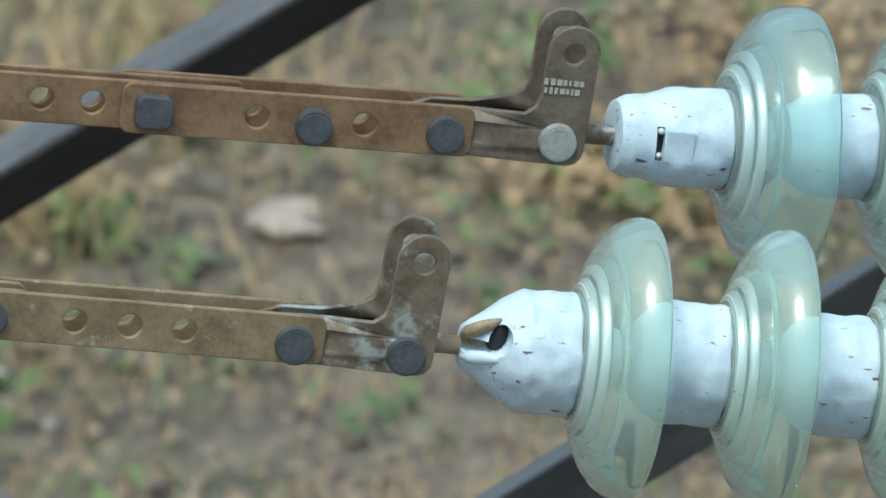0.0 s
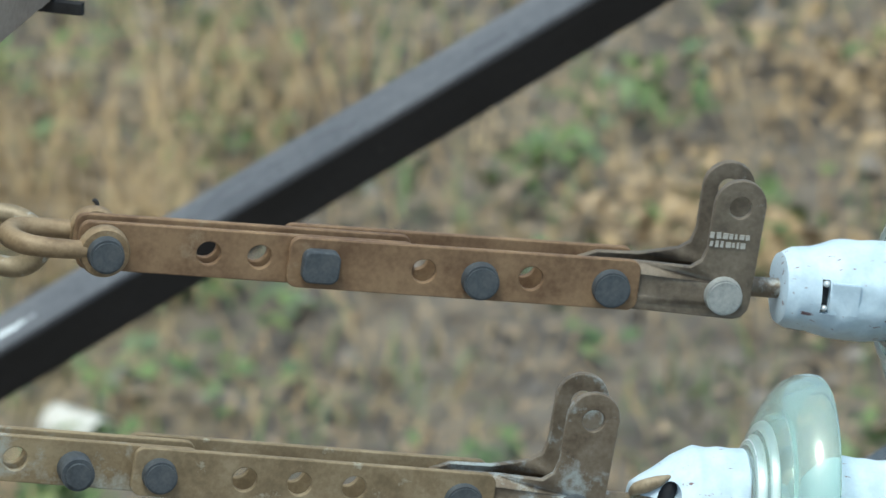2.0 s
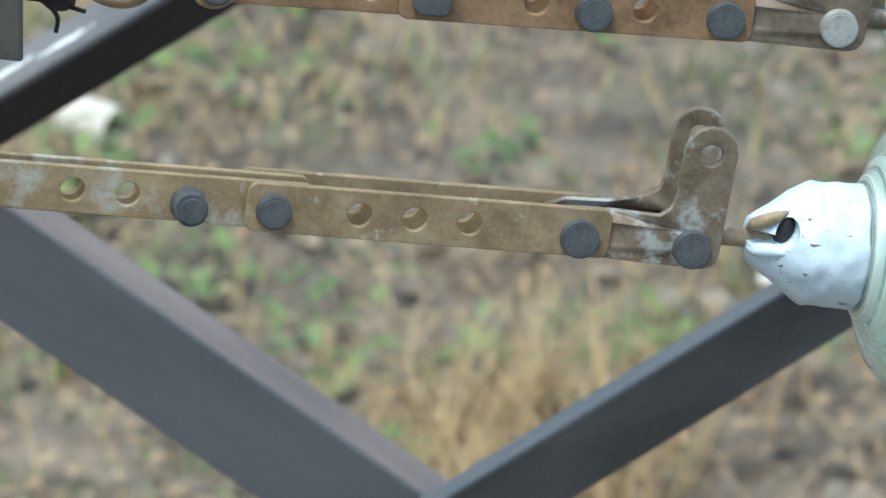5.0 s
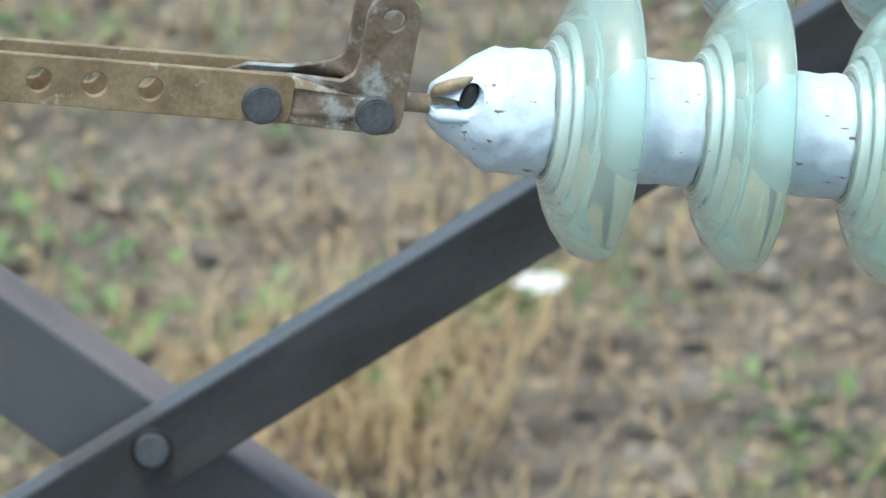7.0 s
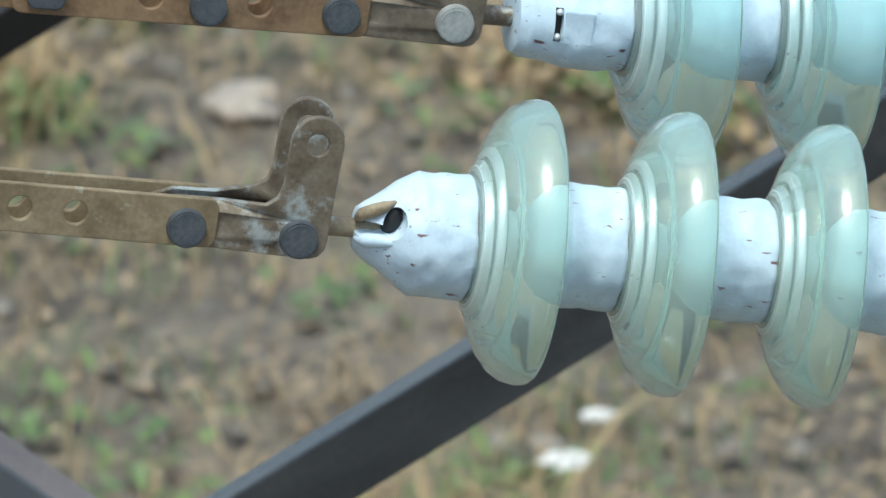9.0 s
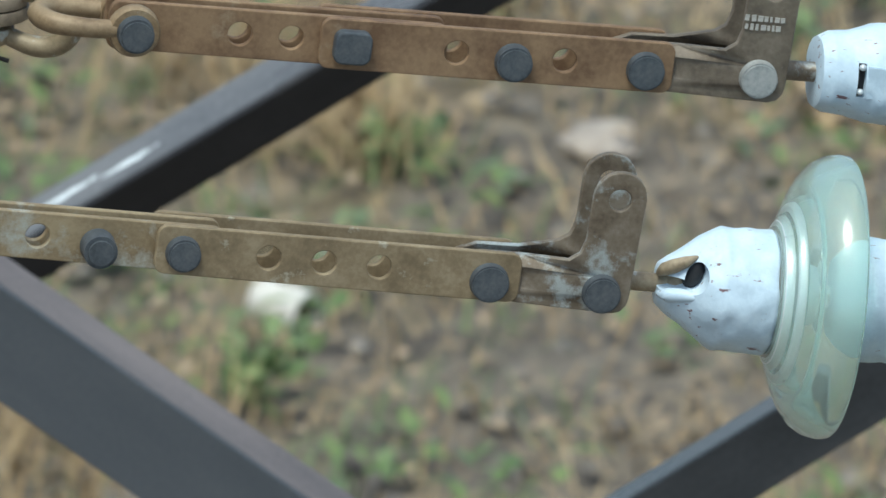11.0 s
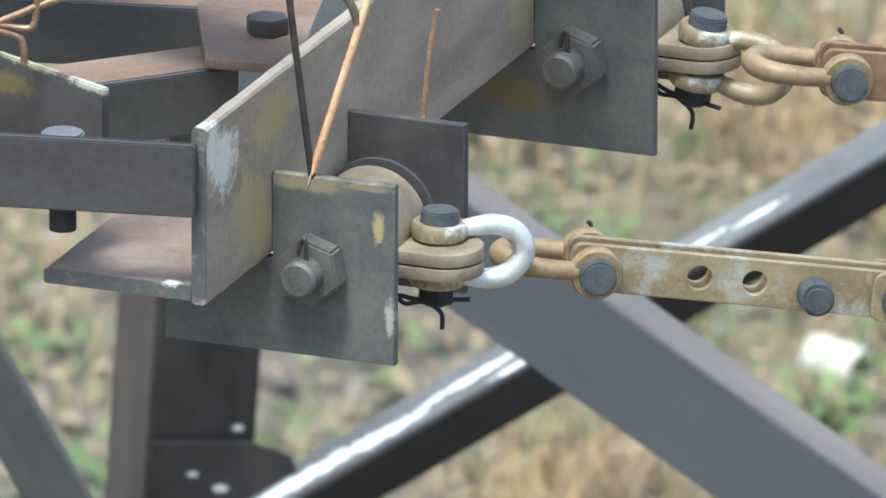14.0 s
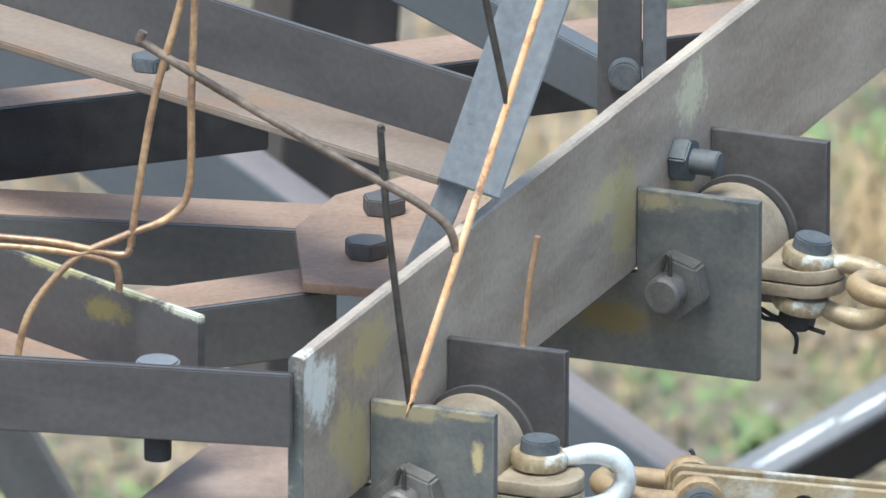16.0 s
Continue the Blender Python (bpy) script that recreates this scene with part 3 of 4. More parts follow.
leg_post = base("tower_leg", pose(-0.678, 6.75, -5.2), "dark vertical steel angle leg of the tower", "tower leg", "tower lattice bars")
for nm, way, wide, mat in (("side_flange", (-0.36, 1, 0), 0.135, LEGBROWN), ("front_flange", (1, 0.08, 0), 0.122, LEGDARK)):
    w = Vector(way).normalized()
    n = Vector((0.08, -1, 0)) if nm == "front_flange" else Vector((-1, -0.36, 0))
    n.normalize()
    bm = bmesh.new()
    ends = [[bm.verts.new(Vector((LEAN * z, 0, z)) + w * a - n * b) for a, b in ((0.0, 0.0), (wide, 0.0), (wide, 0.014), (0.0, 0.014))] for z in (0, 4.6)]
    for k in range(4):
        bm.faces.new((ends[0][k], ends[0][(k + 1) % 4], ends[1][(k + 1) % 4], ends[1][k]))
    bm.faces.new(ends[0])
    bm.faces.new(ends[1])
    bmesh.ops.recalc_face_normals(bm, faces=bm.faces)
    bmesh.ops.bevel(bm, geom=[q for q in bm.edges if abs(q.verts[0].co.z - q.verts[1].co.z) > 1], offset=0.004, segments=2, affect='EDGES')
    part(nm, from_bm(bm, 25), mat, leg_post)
part("joint_plate", sheet([(0.155, 2.45), (0.357, 2.45), (0.357, 2.69), (0.335, 2.752), (0.29, 2.768), (0.175, 2.768)], [], 0.008, pose(0, -0.006, 0)), LEGDARK, leg_post)
for x, z in ((0.30, 2.60), (0.345, 2.69), (0.20, 2.56)):
    part("bolt_head", bolt_head(0.016, 0.012, 6), BLACK, leg_post, "", pose(x, -0.010, z))
brace("diagonal_brace", (-0.777, 5.0, -1.50), (-0.377, 5.0, -2.225), (-1, 0, -0.55), (0, 1, 0), 0.06, 0.05, BRACE,
                   "dark steel angle brace beside the tower leg")


# ---------------------------------------------------------------- cross arm
ARM = flat_frame((-0.358, -0.254, 0.061), (0.934, -0.358, 0))   # x outwards, y along the arm, z up
beam = base("cross_arm", ARM, "weathered grey steel angle beam with worn pale paint patches", "cross arm")
def rolled_bar(sx, length, sz, at, amp, seed):
    """A flat bar along y whose edges are chipped and uneven."""
    b, n = 0.0022, 220
    hx, hz = sx / 2, sz / 2
    sec = [(-hx + b, -hz), (hx - b, -hz), (hx, -hz + b), (hx, hz - b), (hx - b, hz), (-hx + b, hz), (-hx, hz - b), (-hx, -hz + b)]
    bm = bmesh.new()
    rings = []
    for k in range(n + 1):
        y = length * k / n
        ring = []
        for q, (x, z) in enumerate(sec):
            w = amp * noise.noise((y * 35, q * 3.1, seed)) + amp * 0.8 * noise.noise((y * 110, q * 5.7, seed + 9))
            ring.append(bm.verts.new(at @ Vector((x + w * 0.4, y, z + w))))
        rings.append(ring)
    for p, q in zip(rings, rings[1:]):
        for k in range(8):
            bm.faces.new((p[k], p[(k + 1) % 8], q[(k + 1) % 8], q[k]))
    bm.faces.new(rings[0])
    bm.faces.new(rings[-1])
    return from_bm(bm, 25)


part("upright_flange", rolled_bar(0.014, 3.2, 0.169, pose(-0.007, 0, 0.0775), 0.0013, 2), STEEL, beam)
part("level_flange", rolled_bar(0.145, 3.2, 0.014, pose(-0.0872, 0, 0.003), 0.0007, 5), RUSTEND, beam, "rust-brown level flange")


PLATES = (0.1635, 0.3535, 0.830, 1.020)
for i, y in enumerate(PLATES):
    out = [(-0.105, -0.101), (0.121, -0.101), (0.121, 0.072), (0.001, 0.072), (0.001, -0.010), (-0.105, -0.010)]
    if i % 2:
        out = [(0.001, -0.09), (0.116, -0.09), (0.116, 0.073), (0.001, 0.073)]
    part("bracket_plate", sheet(out, [], 0.011, pose(0, y + 0.0055, 0), 0.0015), PLATEDARK if i % 2 else PLATE, beam, "dark brown bracket plate" if i % 2 else "grey-green bracket plate with chipped paint")


part("bracket_plate", sheet([(-0.1, -0.021), (0.028, -0.021), (0.028, -0.009), (-0.1, -0.009)], [], 0.010, pose(0, 1.547, 0), 0.001), BLACK, beam, "dark plate under the beam")
for y0 in (0.1635, 0.830):
    shaft = part("through_bolt", lathe([(0, 0.0165), (0.27, 0.0165), (0.272, 0.014)], 24, at=pose(0, 0, 0, 0, 0, 90)), BOLT, beam, "", pose(0.044, y0 - 0.045, -0.013))
    part("nut", nut(0.0335, 0.025), NUT, beam, "", pose(0.044, y0 - 0.001, -0.013))
    part("bolt_end", lathe([(0, 0.0175), (0.024, 0.0175), (0.027, 0.0145)], 24, at=pose(0, 0, 0, 0, 0, -90)), NUT, beam, "", pose(0.044, y0 - 0.022, -0.013))
    part("split_pin", tube([(-0.004, 0, 0), (0, 0, 0.014), (0.004, 0, 0.012), (0.003, 0, -0.018)], 0.0022), WIRE, beam, "", pose(0.044, y0 - 0.036, 0.008))
stud = base("flange_bolt", ARM @ pose(0, 0.929, 0.071), "grey bolt with a nut through the beam's flange", "bolt")
part("nut", nut(0.022, 0.018), BOLT, stud, "", pose(0, 0, 0, 0, 0, 90))
part("shank", lathe([(0, 0.012), (0.043, 0.012), (0.045, 0.010)], 20), BOLT, stud)


def hanger(y0):
    """A forked lug turning on the through bolt between two bracket plates."""
    e = base("hinge_lug", ARM @ pose(0.044, y0 + 0.1, -0.013), "tan steel hinge lug between two bracket plates", "hinge lug", "hinge lugs")
    part("eye_disc", lathe([(-0.05, 0.045), (-0.046, 0.052), (0.046, 0.052), (0.05, 0.045)], 40, at=pose(0, 0, 0, 0, 0, 90)), LUG, e)
    part("eye_rim", lathe([(0.056, 0.050), (0.056, 0.0555), (0.061, 0.0555), (0.061, 0.050)], 40, at=pose(0, 0, 0, 0, 0, 90), closed=True), ARMGREY, e, "dark washer ring")
    for z, th in ((-0.005, 0.0125), (-0.019, 0.0125)):
        tongue = [(0.0, -0.034)] + [(0.088 + 0.036 * math.cos(radians(a)), 0.036 * math.sin(radians(a))) for a in range(-80, 81, 16)] + [(0.0, 0.034)]
        part("tongue", sheet(tongue, [], th, pose(0, 0, z, -90, 0, 0)), LUG, e)
    return e


def eye_ring(r_out, r_in, th):
    """A ring about z."""
    return lathe([(-th / 2, r_in), (-th / 2, r_out * 0.93), (-th * 0.3, r_out), (th * 0.3, r_out), (th / 2, r_out * 0.93), (th / 2, r_in)], 36, axis='Z', closed=True)


def upright_shackle(at, mat, eye_mat):
    """Bow shackle on an upright bolt; its bow points along +x."""
    e = base("bow_shackle", at, "galvanised bow shackle with an upright bolt, white paint worn", "shackle", "shackles")
    for z in (0.0225, -0.0225):
        part("eye", eye_ring(0.026, 0.012, 0.015), eye_mat, e, "", pose(0, 0, z))
    part("bow", tube([(0.022, 0, 0.0225), (0.05, 0, 0.026), (0.071, 0, 0.019), (0.082, 0, 0.0), (0.071, 0, -0.019), (0.05, 0, -0.026), (0.022, 0, -0.0225)], 0.0105, 8,
                     [0.8, 0.95, 1, 1, 1, 0.95, 0.8]), mat, e)
    part("bolt_shank", lathe([(-0.05, 0.0105), (0.034, 0.0105)], 20, axis='Z'), BOLT, e)
    part("bolt_head", bolt_head(0.0185, 0.012, 0, 0.12), BOLT, e, "", pose(0, 0, 0.0302, -90, 0, 0))
    part("nut", nut(0.018, 0.016), BLACK, e, "", pose(0, 0, -0.031, 90, 0, 0))
    part("split_pin", tube([(0.03, -0.01, -0.043), (0.005, -0.005, -0.044), (-0.02, -0.004, -0.043), (-0.036, -0.004, -0.039), (-0.03, -0.004, -0.047), (-0.012, -0.004, -0.046),
                            (0.004, -0.006, -0.056), (0.006, -0.006, -0.072)], 0.0022), BLACK, e)
    return e


def level_shackle(at):
    """Bow shackle on a level bolt; its bow points along -x."""
    e = base("bow_shackle", at, "tan rusty bow shackle with a level bolt", "shackle", "shackles")
    for y in (0.029, -0.029):
        part("eye", eye_ring(0.0245, 0.011, 0.017), SHACK, e, "", pose(0, y, 0, 90, 0, 0))
    part("bow", tube([(-0.018, -0.030, 0), (-0.045, -0.031, 0), (-0.074, -0.024, 0), (-0.086, 0, 0), (-0.074, 0.024, 0), (-0.045, 0.031, 0), (-0.018, 0.030, 0)], 0.0105, 8,
                     [0.85, 0.9, 1, 1, 1, 0.9, 0.85]), SHACK, e)
    part("bolt_shank", lathe([(-0.05, 0.0105), (0.055, 0.0105)], 20, at=pose(0, 0, 0, 0, 0, 90)), BOLT, e)
    part("bolt_head", bolt_head(0.0175, 0.014, 0, 0.15), BOLT, e, "", pose(0, -0.037, 0))
    part("split_pin", tube([(0, 0.046, 0.026), (0.004, 0.046, 0.018), (-0.002, 0.046, -0.02)], 0.0022), WIRE, e)
    return e


def link_plates(parent, x0, x1, half, ys, holes, mat, th=0.0075, name="link_plate"):
    for y in ys:
        part(name, sheet(rounded(x0, x1, half, 0.010), [(hx, 0, 0.0115) for hx in holes], th, pose(0, y, 0)), mat, parent)


def head(parent, x, y, r=0.0178, h=0.013, mat=None, square=False, z=0.0):
    me = sheet(rounded(-r, r, 0.9 * r, r * 0.5), [], h, pose(0, -h / 2, 0), 0.002) if square else bolt_head(r, h, 0, 0.14)
    b = part("bolt_head", me, mat or BOLT, parent, "", pose(x, y, z))
    part("bolt_shank", lathe([(0, 0.0105), (0.075, 0.0105)], 16, at=pose(0, 0, 0, 0, 0, 90)), BOLT, b)
    part("nut", nut(0.017, 0.013), BOLT, b, "", pose(0, -y * 2 + 0.004, 0, 0, 0, 180))


def fork(at, xb3, xb4, mat, light_bolt):
    """Two cranked plates, each with an upright ear, joined by a bolt."""
    e = base("ear_fork", at, "worn brown steel fork with two upright ears and a bolt", "fork", "ear forks")
    for s in (-1, 1):
        out = [(xb3 - 0.028, -0.018), (xb3 - 0.02, -0.0235), (xb4 + 0.012, -0.0235), (xb4 + 0.020, -0.021), (xb4 + 0.0255, -0.0145), (xb4 + 0.027, -0.006), (xb4 + 0.030, 0.07)]
        out += [(xb4 + 0.006 + 0.025 * math.cos(radians(a)), 0.088 + 0.025 * math.sin(radians(a))) for a in range(0, 181, 15)]
        out += [(xb4 - 0.020, 0.045), (xb4 - 0.024, 0.032), (xb4 - 0.034, 0.025), (xb3 + 0.03, 0.022), (xb3 - 0.01, 0.0215), (xb3 - 0.028, 0.014)]
        me = sheet(out, [(xb4 + 0.006, 0.086, 0.0105), (xb4, 0, 0.009), (xb3, 0, 0.009)], 0.008, Matrix())
        for v in me.vertices:
            k = min(1, max(0, (v.co.x - xb3 - 0.025) / 0.035))
            v.co.y += s * (0.0125 + 0.0165 * k * k * (3 - 2 * k))
        p = part("ear_plate", me, mat, e)
        if s < 0 and light_bolt:
            rng = random.Random(5)
            for row, off in enumerate((0.0, 0.001)):
                x = xb4 - 0.020 + off
                while x < xb4 + 0.016:
                    wd = rng.uniform(0.0022, 0.0052)
                    part("stamped_mark", box(wd, 0.001, rng.uniform(0.0045, 0.0062), None, 0), MARK, p, "", pose(x + wd / 2, -0.0335, 0.058 - row * 0.0085 - 0.02 * (x - xb4), 0, rng.uniform(-6, 6), 0))
                    x += wd + rng.uniform(0.001, 0.0024)
    head(e, xb4, -0.033, 0.0182, 0.011, BOLTL if light_bolt else BOLT, z=0.0 if light_bolt else -0.004)
    return e


def tail_rod(at, x0, x1, mat, r=0.0085):
    e = base("ball_rod", at, "short steel rod with a ball end in the socket", "rod", "ball rods")
    part("rod", lathe([(x0 - 0.02, 0.013), (x0 + 0.02, 0.013), (x0 + 0.03, r), (x1 - 0.01, r), (x1 - 0.004, 0.014), (x1 + 0.006, 0.015), (x1 + 0.012, 0.008)], 24), mat, e)
    return e


def cut(me, cutter):
    """The mesh with the cutter's shape taken away."""
    a, b = new("a", me), new("b", cutter)
    m = a.modifiers.new("cut", 'BOOLEAN')
    m.operation, m.object, m.solver = 'DIFFERENCE', b, 'EXACT'
    bpy.context.view_layer.update()
    out = evaluated(a)
    bpy.data.objects.remove(b)
    out.shade_smooth()
    out.set_sharp_from_angle(angle=radians(40))
    return out


def dented(me, amount, seed, scale=22):
    for v in me.vertices:
        n = noise.noise(Vector(v.co) * scale + Vector((seed, 0, 0)))
        v.co.y += v.co.y * n * amount
        v.co.z += v.co.z * n * amount
    return me


def ball(sx, sy, sz, at):
    bm = bmesh.new()
    bmesh.ops.create_uvsphere(bm, u_segments=20, v_segments=12, radius=1, matrix=at @ Matrix.Diagonal((sx, sy, sz, 1)))
    return from_bm(bm, 60)


def glass_disc(r, deep):
    """A toughened glass shed: smooth bell towards the cap, ribs behind; deep widens its rim."""
    k = r / 0.132
    outline = [(0.009, 0.03), (0.009, 0.050), (0.010, 0.060), (0.013, 0.066), (0.016, 0.071), (0.019, 0.079 * k), (0.022, 0.086 * k), (0.027, 0.099 * k), (0.034, 0.112 * k),
                  (0.043, 0.123 * k), (0.053, 0.1295 * k), (0.064, 0.132 * k), (0.072, 0.1312 * k), (0.0755, 0.128 * k), (0.0745, 0.1235 * k), (0.066, 0.119 * k),
                  (0.055, 0.1145 * k), (0.046, 0.107 * k), (0.041, 0.100 * k), (0.041, 0.0955 * k), (0.046, 0.093 * k), (0.045, 0.0895 * k), (0.036, 0.086 * k),
                  (0.031, 0.079 * k), (0.033, 0.0735), (0.037, 0.071), (0.036, 0.068), (0.029, 0.062), (0.026, 0.052), (0.025, 0.03)]
    return lathe([(a + deep * min(1, max(0, (a - 0.048) / 0.02)), b) for a, b in outline], 80, closed=True)


def insulator(at, cap_profile, r_cap, r_disc, glass_mat, first="", seed=0, label=""):
    """A cap-and-pin unit. x = 0 is the cap's open end; the disc lies beyond it."""
    e = base("glass_insulator", at, label, "insulator", "insulator strings")
    fine = []
    for (a0, r0), (a1, r1) in zip(cap_profile, cap_profile[1:]):
        n = max(1, int((a1 - a0) / 0.0022))
        fine += [(a0 + (a1 - a0) * k / n, r0 + (r1 - r0) * k / n) for k in range(n)]
    me = lathe(fine + [cap_profile[-1]], 72)
    me = dented(me, 0.06, seed, 20)
    me = dented(me, 0.045, seed + 50, 55)
    if first == "mouth":
        me = cut(me, ball(0.010, 0.05, 0.0155, pose(-0.077, -0.045, 0.018, 0, 18, 0)))
        me = cut(me, ball(0.034, 0.03, 0.0075, pose(-0.108, -0.03, 0.006, 0, -8, 0)))
    if first == "slot":
        me = cut(me, box(0.0075, 0.06, 0.032, pose(-0.073, -0.05, 0.005), 0))
    cap = part("cap", me, CAP, e, "pale blue painted iron cap, scuffed")
    if first == "slot":
        # black block added inside the cut slot to give its shade
        part("slot_hollow", box(0.0085, 0.004, 0.034, pose(-0.073, -0.0335, 0.005), 0), BLACK, cap, "black block that darkens the slot like shade")
        part("lock_plate", box(0.028, 0.004, 0.032, pose(-0.0545, -0.0445, 0.004, 0, 0, -9), 0.001), CAP, cap)
        for z in (0.0175, -0.0065):
            part("lock_pin", ball(0.0034, 0.004, 0.0032, pose(-0.073, -0.039, z)), ZINC, cap, "shiny locking pin end")
    if first == "mouth":
        part("lip", tube([(-0.108, -0.010, 0.012), (-0.104, -0.017, 0.019), (-0.096, -0.023, 0.025), (-0.086, -0.026, 0.031), (-0.076, -0.024, 0.036)], 0.0068, 6, [0.4, 0.95, 1, 0.8, 0.15]), TAN, cap, "tan worn lip")
        part("lower_lip", tube([(-0.107, -0.012, -0.006), (-0.099, -0.022, -0.004), (-0.088, -0.031, -0.001), (-0.076, -0.037, 0.000), (-0.060, -0.041, 0.001)], 0.0070, 6, [0.35, 1, 0.95, 0.6, 0.1]), CAP, cap)
        # black ball put in the cut mouth for the shade of the hole
        part("socket_hollow", ball(0.0095, 0.010, 0.0155, pose(-0.077, -0.018, 0.018, 0, 18, 0)), BLACK, cap, "black ball that gives the socket's hollow its shade")
    part("cement_ring", lathe([(-0.002, r_cap * 0.97), (0.004, r_cap * 0.97), (0.010, r_cap * 0.93)], 48), CEMENT, e)
    part("dark_ring", lathe([(0.000, r_cap * 0.9), (0.0005, r_cap * 1.05), (0.004, r_cap * 1.08), (0.0045, r_cap * 0.9)], 56, closed=True), CEMENT, e, "dull ring under the cap")
    # added rings, not insulator parts: they draw the glass shoulder's sky highlights
    for nm, ring in (("bright_ring", [(0.0015, 0.061), (0.002, 0.0665), (0.0075, 0.0705), (0.011, 0.0705), (0.011, 0.061)]), ("bright_ring", [(0.013, 0.0745), (0.0135, 0.0795), (0.0185, 0.083), (0.021, 0.083), (0.021, 0.0745)])):
        part(nm, lathe(ring, 64, closed=True), GLINT, e, "bright ring standing in for highlights on the glass")
    part("glass_disc", glass_disc(r_disc, 0.015 if r_cap < 0.05 else 0.002), glass_mat, e, "", pose(-0.011, 0, 0))
    part("pin", lathe([(0.033, 0.03), (0.048, 0.028), (0.05, 0.0105), (0.075, 0.0105)], 24), ZINC, e)
    return e


def cap_shape(r, tip=0.6, length=0.085):
    return [(-length, r * tip * 0.6), (-length + 0.002, r * tip), (-length + 0.012, r * 0.80), (-length + 0.022, r * 0.94), (-length + 0.032, r), (-length * 0.45, r * 0.985),
            (-0.012, r), (-0.003, r), (0, r * 0.96)]


# ---------------------------------------------------------------- lower string
LOW = flat_frame((0, 0, 0), (0.665, 0.104, -0.097)) @ pose(0, 0.040, 0)
hanger(0.1635)
upright_shackle(flat_frame((-0.147, -0.041, 0.036), (0.96, 0.25, -0.05)), ZINC, TANZ)
level_shackle(LOW)
link = base("adjusting_link", LOW, "long brown rusted adjusting link of paired plates with holes", "link plates", "adjusting links")
link_plates(link, -0.022, 0.325, 0.0225, (-0.0115, 0.0115), (0.100, 0.152), LINKW, name="inner_plate")
link_plates(link, 0.262, 0.605, 0.0235, (-0.0205, 0.0205), (0.368, 0.420, 0.472), LINKO, name="outer_plate")
head(link, 0.2085, -0.0155, 0.0165, 0.026, z=-0.004)
head(link, 0.287, -0.0245, 0.0165, 0.013, z=-0.0015)
head(link, 0.576, -0.0245, 0.0185, 0.010, z=-0.005)
fork(LOW, 0.576, 0.680, EAR, False)
tail_rod(LOW, 0.680, 0.756, TAN, 0.0088)
R_LOW = 0.0575
insulator(LOW @ pose(0.844, 0, 0), [(-0.108, 0.012), (-0.106, 0.020), (-0.098, 0.027), (-0.078, 0.041), (-0.060, 0.052), (-0.050, 0.057), (-0.036, 0.057), (-0.012, 0.0575), (-0.003, 0.0575), (0, 0.055)],
          R_LOW, 0.132, GLASSG, "mouth", 1, "pale green glass insulator with scuffed blue cone cap")
for k in range(1, 7):
    insulator(LOW @ pose(0.844 + 0.141 * k, 0, 0, k * 70), cap_shape(R_LOW), R_LOW, 0.132, GLASSG, "", k + 1, "pale green glass insulator with scuffed pale blue cap")

# ---------------------------------------------------------------- upper string
UPP = flat_frame((0.234, 0.439, 0.046), (0.582, 0.092, -0.079)) @ pose(0, 0.040, 0)
hanger(0.830)
upright_shackle(flat_frame((0.096, 0.560, 0.034), (0.96, -0.25, 0.0)) @ pose(0, 0, 0, 0, 11, 0), TANZ, TANZ)
level_shackle(UPP)
link = base("adjusting_link", UPP, "brown rusted adjusting link of paired plates with holes", "link plates", "adjusting links")
link_plates(link, -0.022, 0.300, 0.0235, (-0.0115, 0.0115), (0.103, 0.152), LINK, name="inner_plate")
link_plates(link, 0.178, 0.515, 0.0245, (-0.0205, 0.0205), (0.308, 0.411), LINK, name="outer_plate")
head(link, 0.2075, -0.0245, 0.0178, 0.013, None, True)
head(link, 0.362, -0.0245, 0.0178, 0.014, z=-0.004)
head(link, 0.488, -0.0245, 0.0182, 0.011, z=-0.003)
fork(UPP, 0.488, 0.594, EARD, True)
tail_rod(UPP, 0.594, 0.665, EAR, 0.0095)
R_UPP = 0.0485
STR = UPP @ pose(0.594, 0, 0, 0, 0, 4)   # the string hangs a little off the link's line
insulator(STR @ pose(0.169, 0, 0), [(-0.110, 0.026), (-0.108, 0.033), (-0.098, 0.038), (-0.08, 0.040), (-0.058, 0.0465), (-0.04, 0.0485), (-0.012, 0.0485), (-0.003, 0.0485), (0, 0.046)],
          R_UPP, 0.130, GLASSB, "slot", 11, "sea-green glass insulator with pale blue slotted cap")
for k in range(1, 8):
    insulator(STR @ pose(0.169 + 0.141 * k, 0, 0, k * 70), cap_shape(R_UPP, 0.7), R_UPP, 0.130, GLASSB, "", k + 12, "sea-green glass insulator with pale blue cap")

# ---------------------------------------------------------------- steelwork behind the beam's end
def member(p0, p1, face, leg, w1, w2, mat, label, t=0.008, top=None):
    o = Vector((0, 0.017, -0.005))
    return brace("arm_member", Vector(p0) + o, Vector(p1) + o, face, leg, w1, w2, mat, label, t, top)


front = member((-0.368, -0.281, 0.215), (-1.35, -0.115, 0.215), (0, 0, -1), (0, 1, 0), 0.0685, 0.012, ARMGREY, "short grey steel bar bolted to the cross arm", 0.008)
part("bolt_head", bolt_head(0.021, 0.012), GALV, front, "", pose(-0.121, 0.05, -0.014, -90, 0, 0))
part("bolt_end", lathe([(0, 0.0125), (0.08, 0.0125)], 20, axis='Z'), BLACK, front, "", pose(-0.121, 0.045, -0.094))
member((-0.447, -0.168, 0.150), (-1.2, 0.64, 0.150), (0, 0, 1), (-0.7, -0.7, 0), 0.085, 0.10, CHIPPED, "grey steel angle with chipped pale edge", 0.008, RUSTY)
gus = base("gusset_plate", pose(-0.31, 0.517, 0.080), "rust-red flat gusset plate with hexagon bolts", "gusset plate")
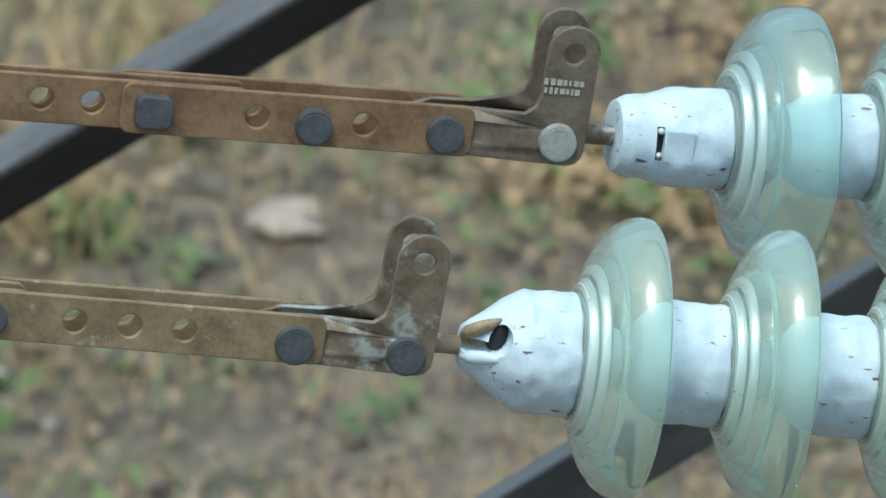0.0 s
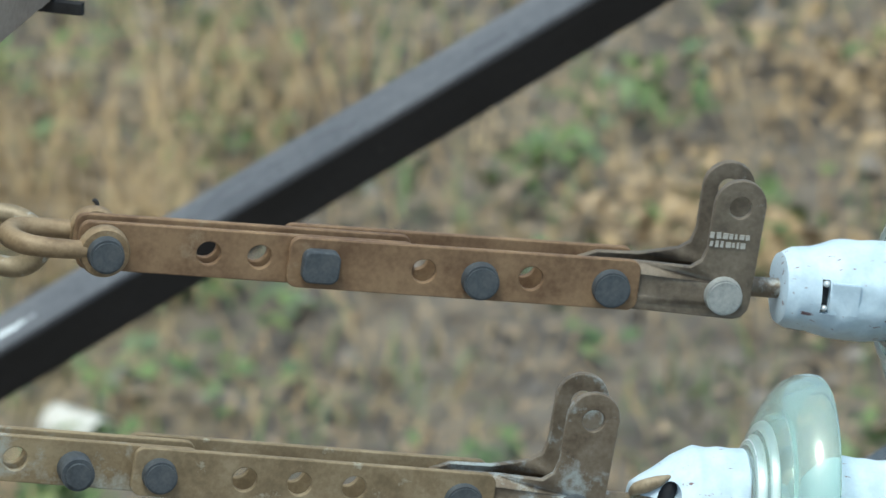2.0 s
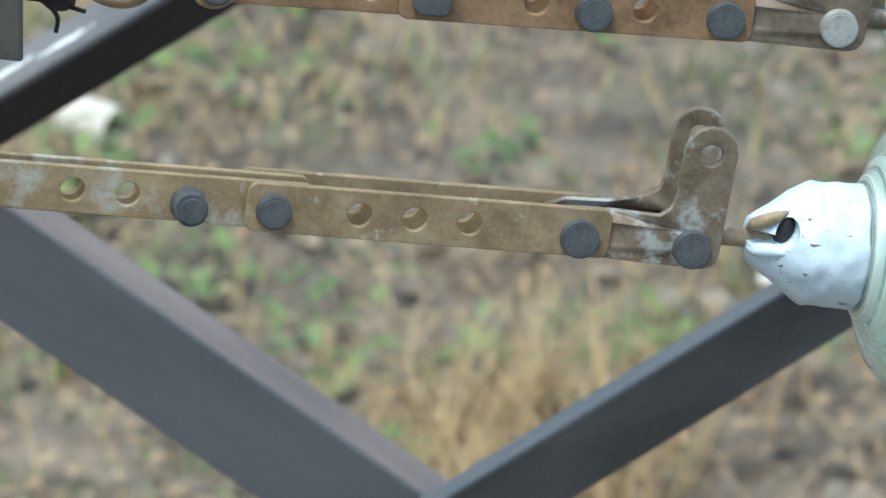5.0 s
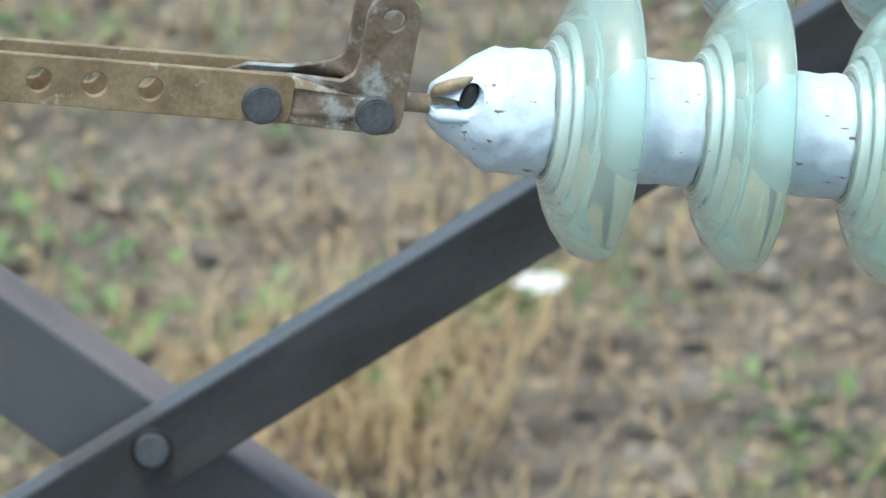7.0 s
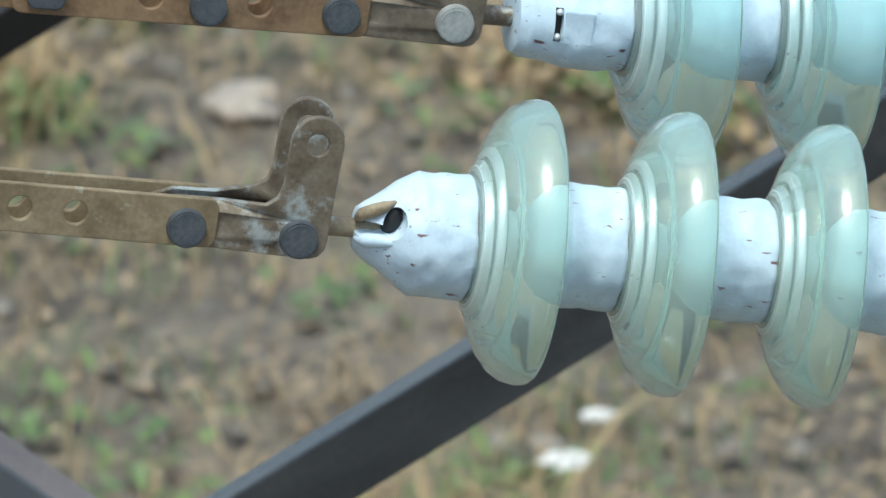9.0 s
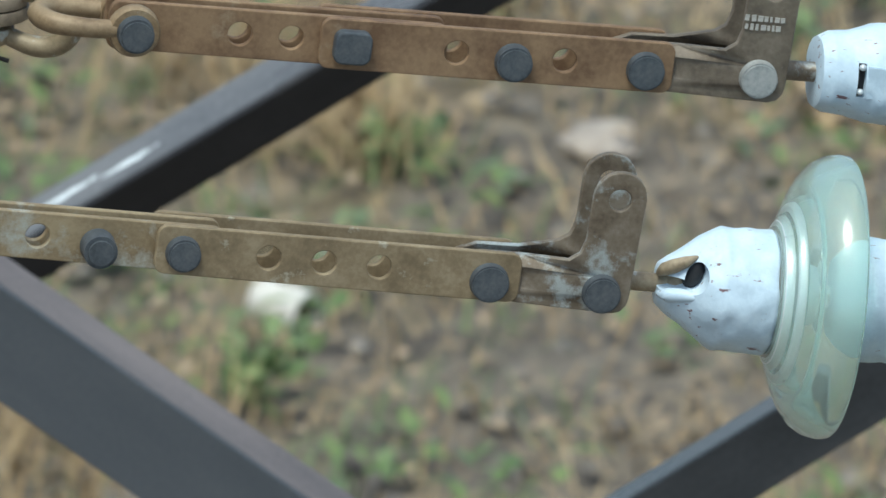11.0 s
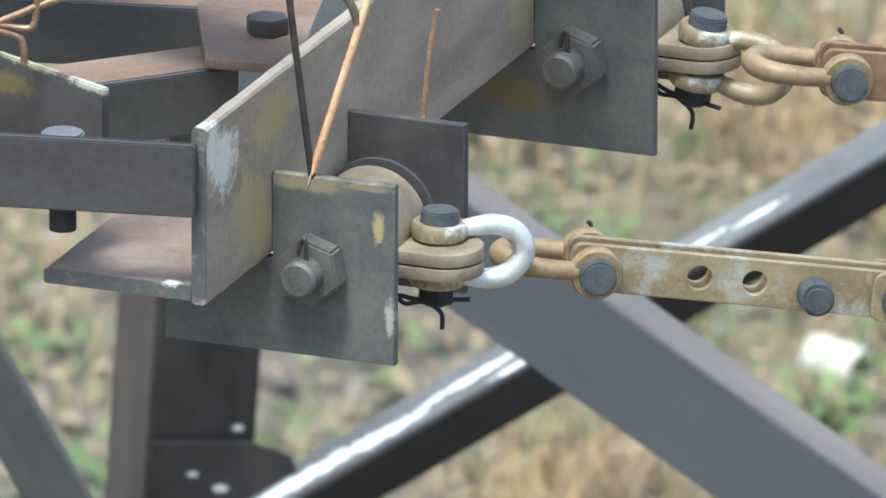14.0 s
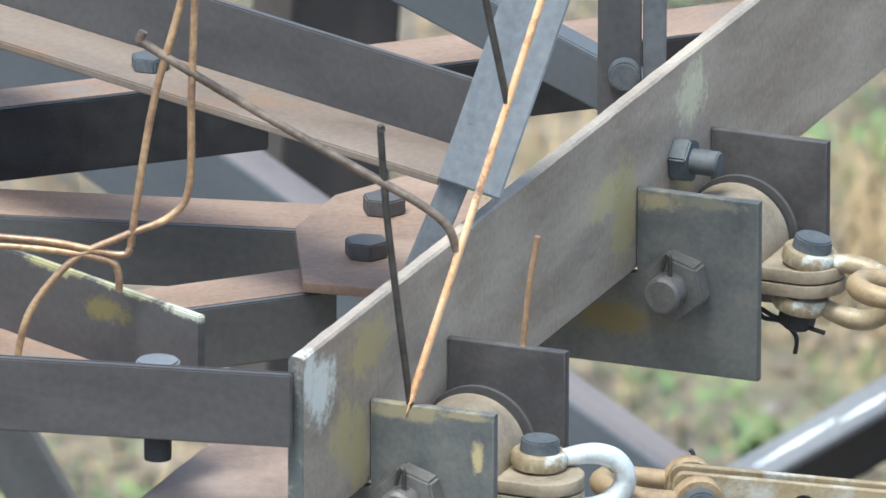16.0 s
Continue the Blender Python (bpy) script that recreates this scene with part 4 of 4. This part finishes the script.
gus_out = [(-0.066, 0.03), (-0.056, -0.133), (0.09, -0.17), (0.16, 0.05), (0.05, 0.2), (-0.03, 0.127)]
part("plate", sheet(gus_out, [], 0.010, pose(0, 0, 0, -90, 0, 0)), RUSTY, gus)
for x, y in ((0.016, 0.076), (0.001, -0.054)):
    part("bolt_head", nut(0.021, 0.016), ARMGREY, gus, "", pose(x, y, 0.005, -90, 0, 0))
member((-0.357, 0.560, 0.075), (-1.5, 0.71, 0.075), (0, 0, -1), (0.05, 1, 0), 0.06, 0.085, BRACE, "steel angle with rust-red top meeting a gusset plate", 0.008, RUSTY)
member((-0.335, 0.388, 0.075), (-1.3, -0.05, 0.075), (0, 0, -1), (-0.2, 1, 0), 0.06, 0.075, BRACE, "steel angle with rust-red top meeting a gusset plate", 0.008, RUSTY)
top_bar = member((-0.179, 0.228, 0.25), (-1.4, 1.415, 0.25), (0, 0, 1), (-0.7, -0.7, 0), 0.075, 0.088, ARMGREY, "large steel angle with rust-brown level leg", 0.008, BROWNLEG)
part("bolt_head", nut(0.0185, 0.013), BOLT, top_bar, "", pose(-0.33, 0.255, 0.008, -90, 0, 0))
member((-0.404, 0.79, 0.150), (-1.5, 0.34, 0.150), (0, 0, -1), (0, 1, 0), 0.07, 0.06, BLACK, "dark steel angle with rust-red top under the larger one", 0.008, RUSTY)
member((-0.2406, 0.109, 0.2757), (-0.066, 0.30, 0.747), (1, 0, 0), (0, 1, -0.4), 0.06, 0.06, GALV, "pale grey steel angle leaning upwards")
member((-0.272, 0.105, 0.185), (-0.214, 0.128, 0.325), (1, 0, 0), (0, 1, 0), 0.025, 0.03, GALV, "short pale grey steel angle beside a leaning one", 0.006)
member((-0.42, 0.95, 0.297), (-0.05, 0.95, 0.093), (0.5, 0, -1), (0, 1, 0), 0.045, 0.05, SLATE, "dark slate steel angle sloping down to an upright")
post = member((-0.098, 0.75, 0.10), (-0.098, 0.75, 0.9), (1, 0, 0), (0, 1, 0), 0.041, 0.06, BRACE, "dark upright steel angle with a bolt and pale edge")
part("bolt_head", bolt_head(0.0155, 0.014), BOLT, post, "", pose(0.025, -0.002, 0.071))
part("edge_strip", box(0.022, 0.006, 0.8, pose(0.053, 0.006, 0.4), 0.001), GALV, post, "pale grey strip")
member((-0.325, 1.03, 0.075), (0.09, 1.10, 0.107), (0, 0, -1), (0, 1, 0), 0.06, 0.09, BLACK, "dark steel angle with rust-red top at the back of the arm", 0.008, RUSTY)

# ---------------------------------------------------------------- wires
def wire(name, pts, r, mat, label, n=8):
    e = base(name, Matrix.Translation(pts[0]), label, "wire", "loose wires")
    part("strand", tube([Vector(p) - Vector(pts[0]) for p in pts], r, n), mat, e)
    return e


WY = -0.113
wire("copper_wire", [(-0.2615, WY, 0.14), (-0.26, WY, 0.145), (-0.178, WY, 0.413), (-0.10, WY, 0.67)], 0.0036, COPPER, "bright copper wire rising from the bracket", 2)
wire("spike_wire", [(-0.2635, WY, 0.14), (-0.264, WY, 0.145), (-0.283, WY, 0.30), (-0.290, WY, 0.388), (-0.289, WY - 0.004, 0.396)], 0.0034, WIRE, "dark stiff wire spike standing on the bracket")
wire("spike_wire", [(-0.161, WY, 0.19), (-0.155, WY, 0.25), (-0.148, WY, 0.294)], 0.003, BRONZE, "short rusty wire spike", 4)
wire("spike_wire", [(-0.221, WY, 0.280), (-0.23, WY, 0.303), (-0.256, WY, 0.325), (-0.328, WY, 0.367), (-0.43, WY, 0.428), (-0.50, WY, 0.472), (-0.507, WY, 0.478), (-0.504, WY, 0.486)], 0.0042, BROWNWIRE, "bent brown wire spike with a hooked end")
wire("spike_wire", [(-0.176, WY, 0.42), (-0.197, WY, 0.523), (-0.21, WY, 0.6)], 0.0035, WIRE, "dark stiff wire spike beside the copper wire", 4)
wire("copper_loop", [(-0.455, WY, 0.6), (-0.469, WY, 0.521), (-0.496, WY, 0.414), (-0.514, WY, 0.296), (-0.516, WY, 0.280), (-0.528, WY, 0.274), (-0.583, WY, 0.285), (-0.634, WY, 0.29), (-0.75, WY, 0.30)], 0.0035, BRONZE, "dull copper wire hanging in a loop")
wire("copper_loop", [(-0.457, WY, 0.6), (-0.458, WY, 0.521), (-0.461, WY, 0.425), (-0.463, WY, 0.339), (-0.481, WY, 0.31), (-0.524, WY, 0.291), (-0.567, WY, 0.269), (-0.603, WY, 0.226), (-0.616, WY, 0.187), (-0.617, WY, 0.16)], 0.0035, BRONZE, "copper wire hanging in a wide loop")
wire("copper_loop", [(-0.7, WY, 0.285), (-0.618, WY, 0.281), (-0.572, WY, 0.276), (-0.535, WY, 0.268), (-0.527, WY, 0.258), (-0.526, WY, 0.24)], 0.0035, BRONZE, "copper wire end curling over the arm")
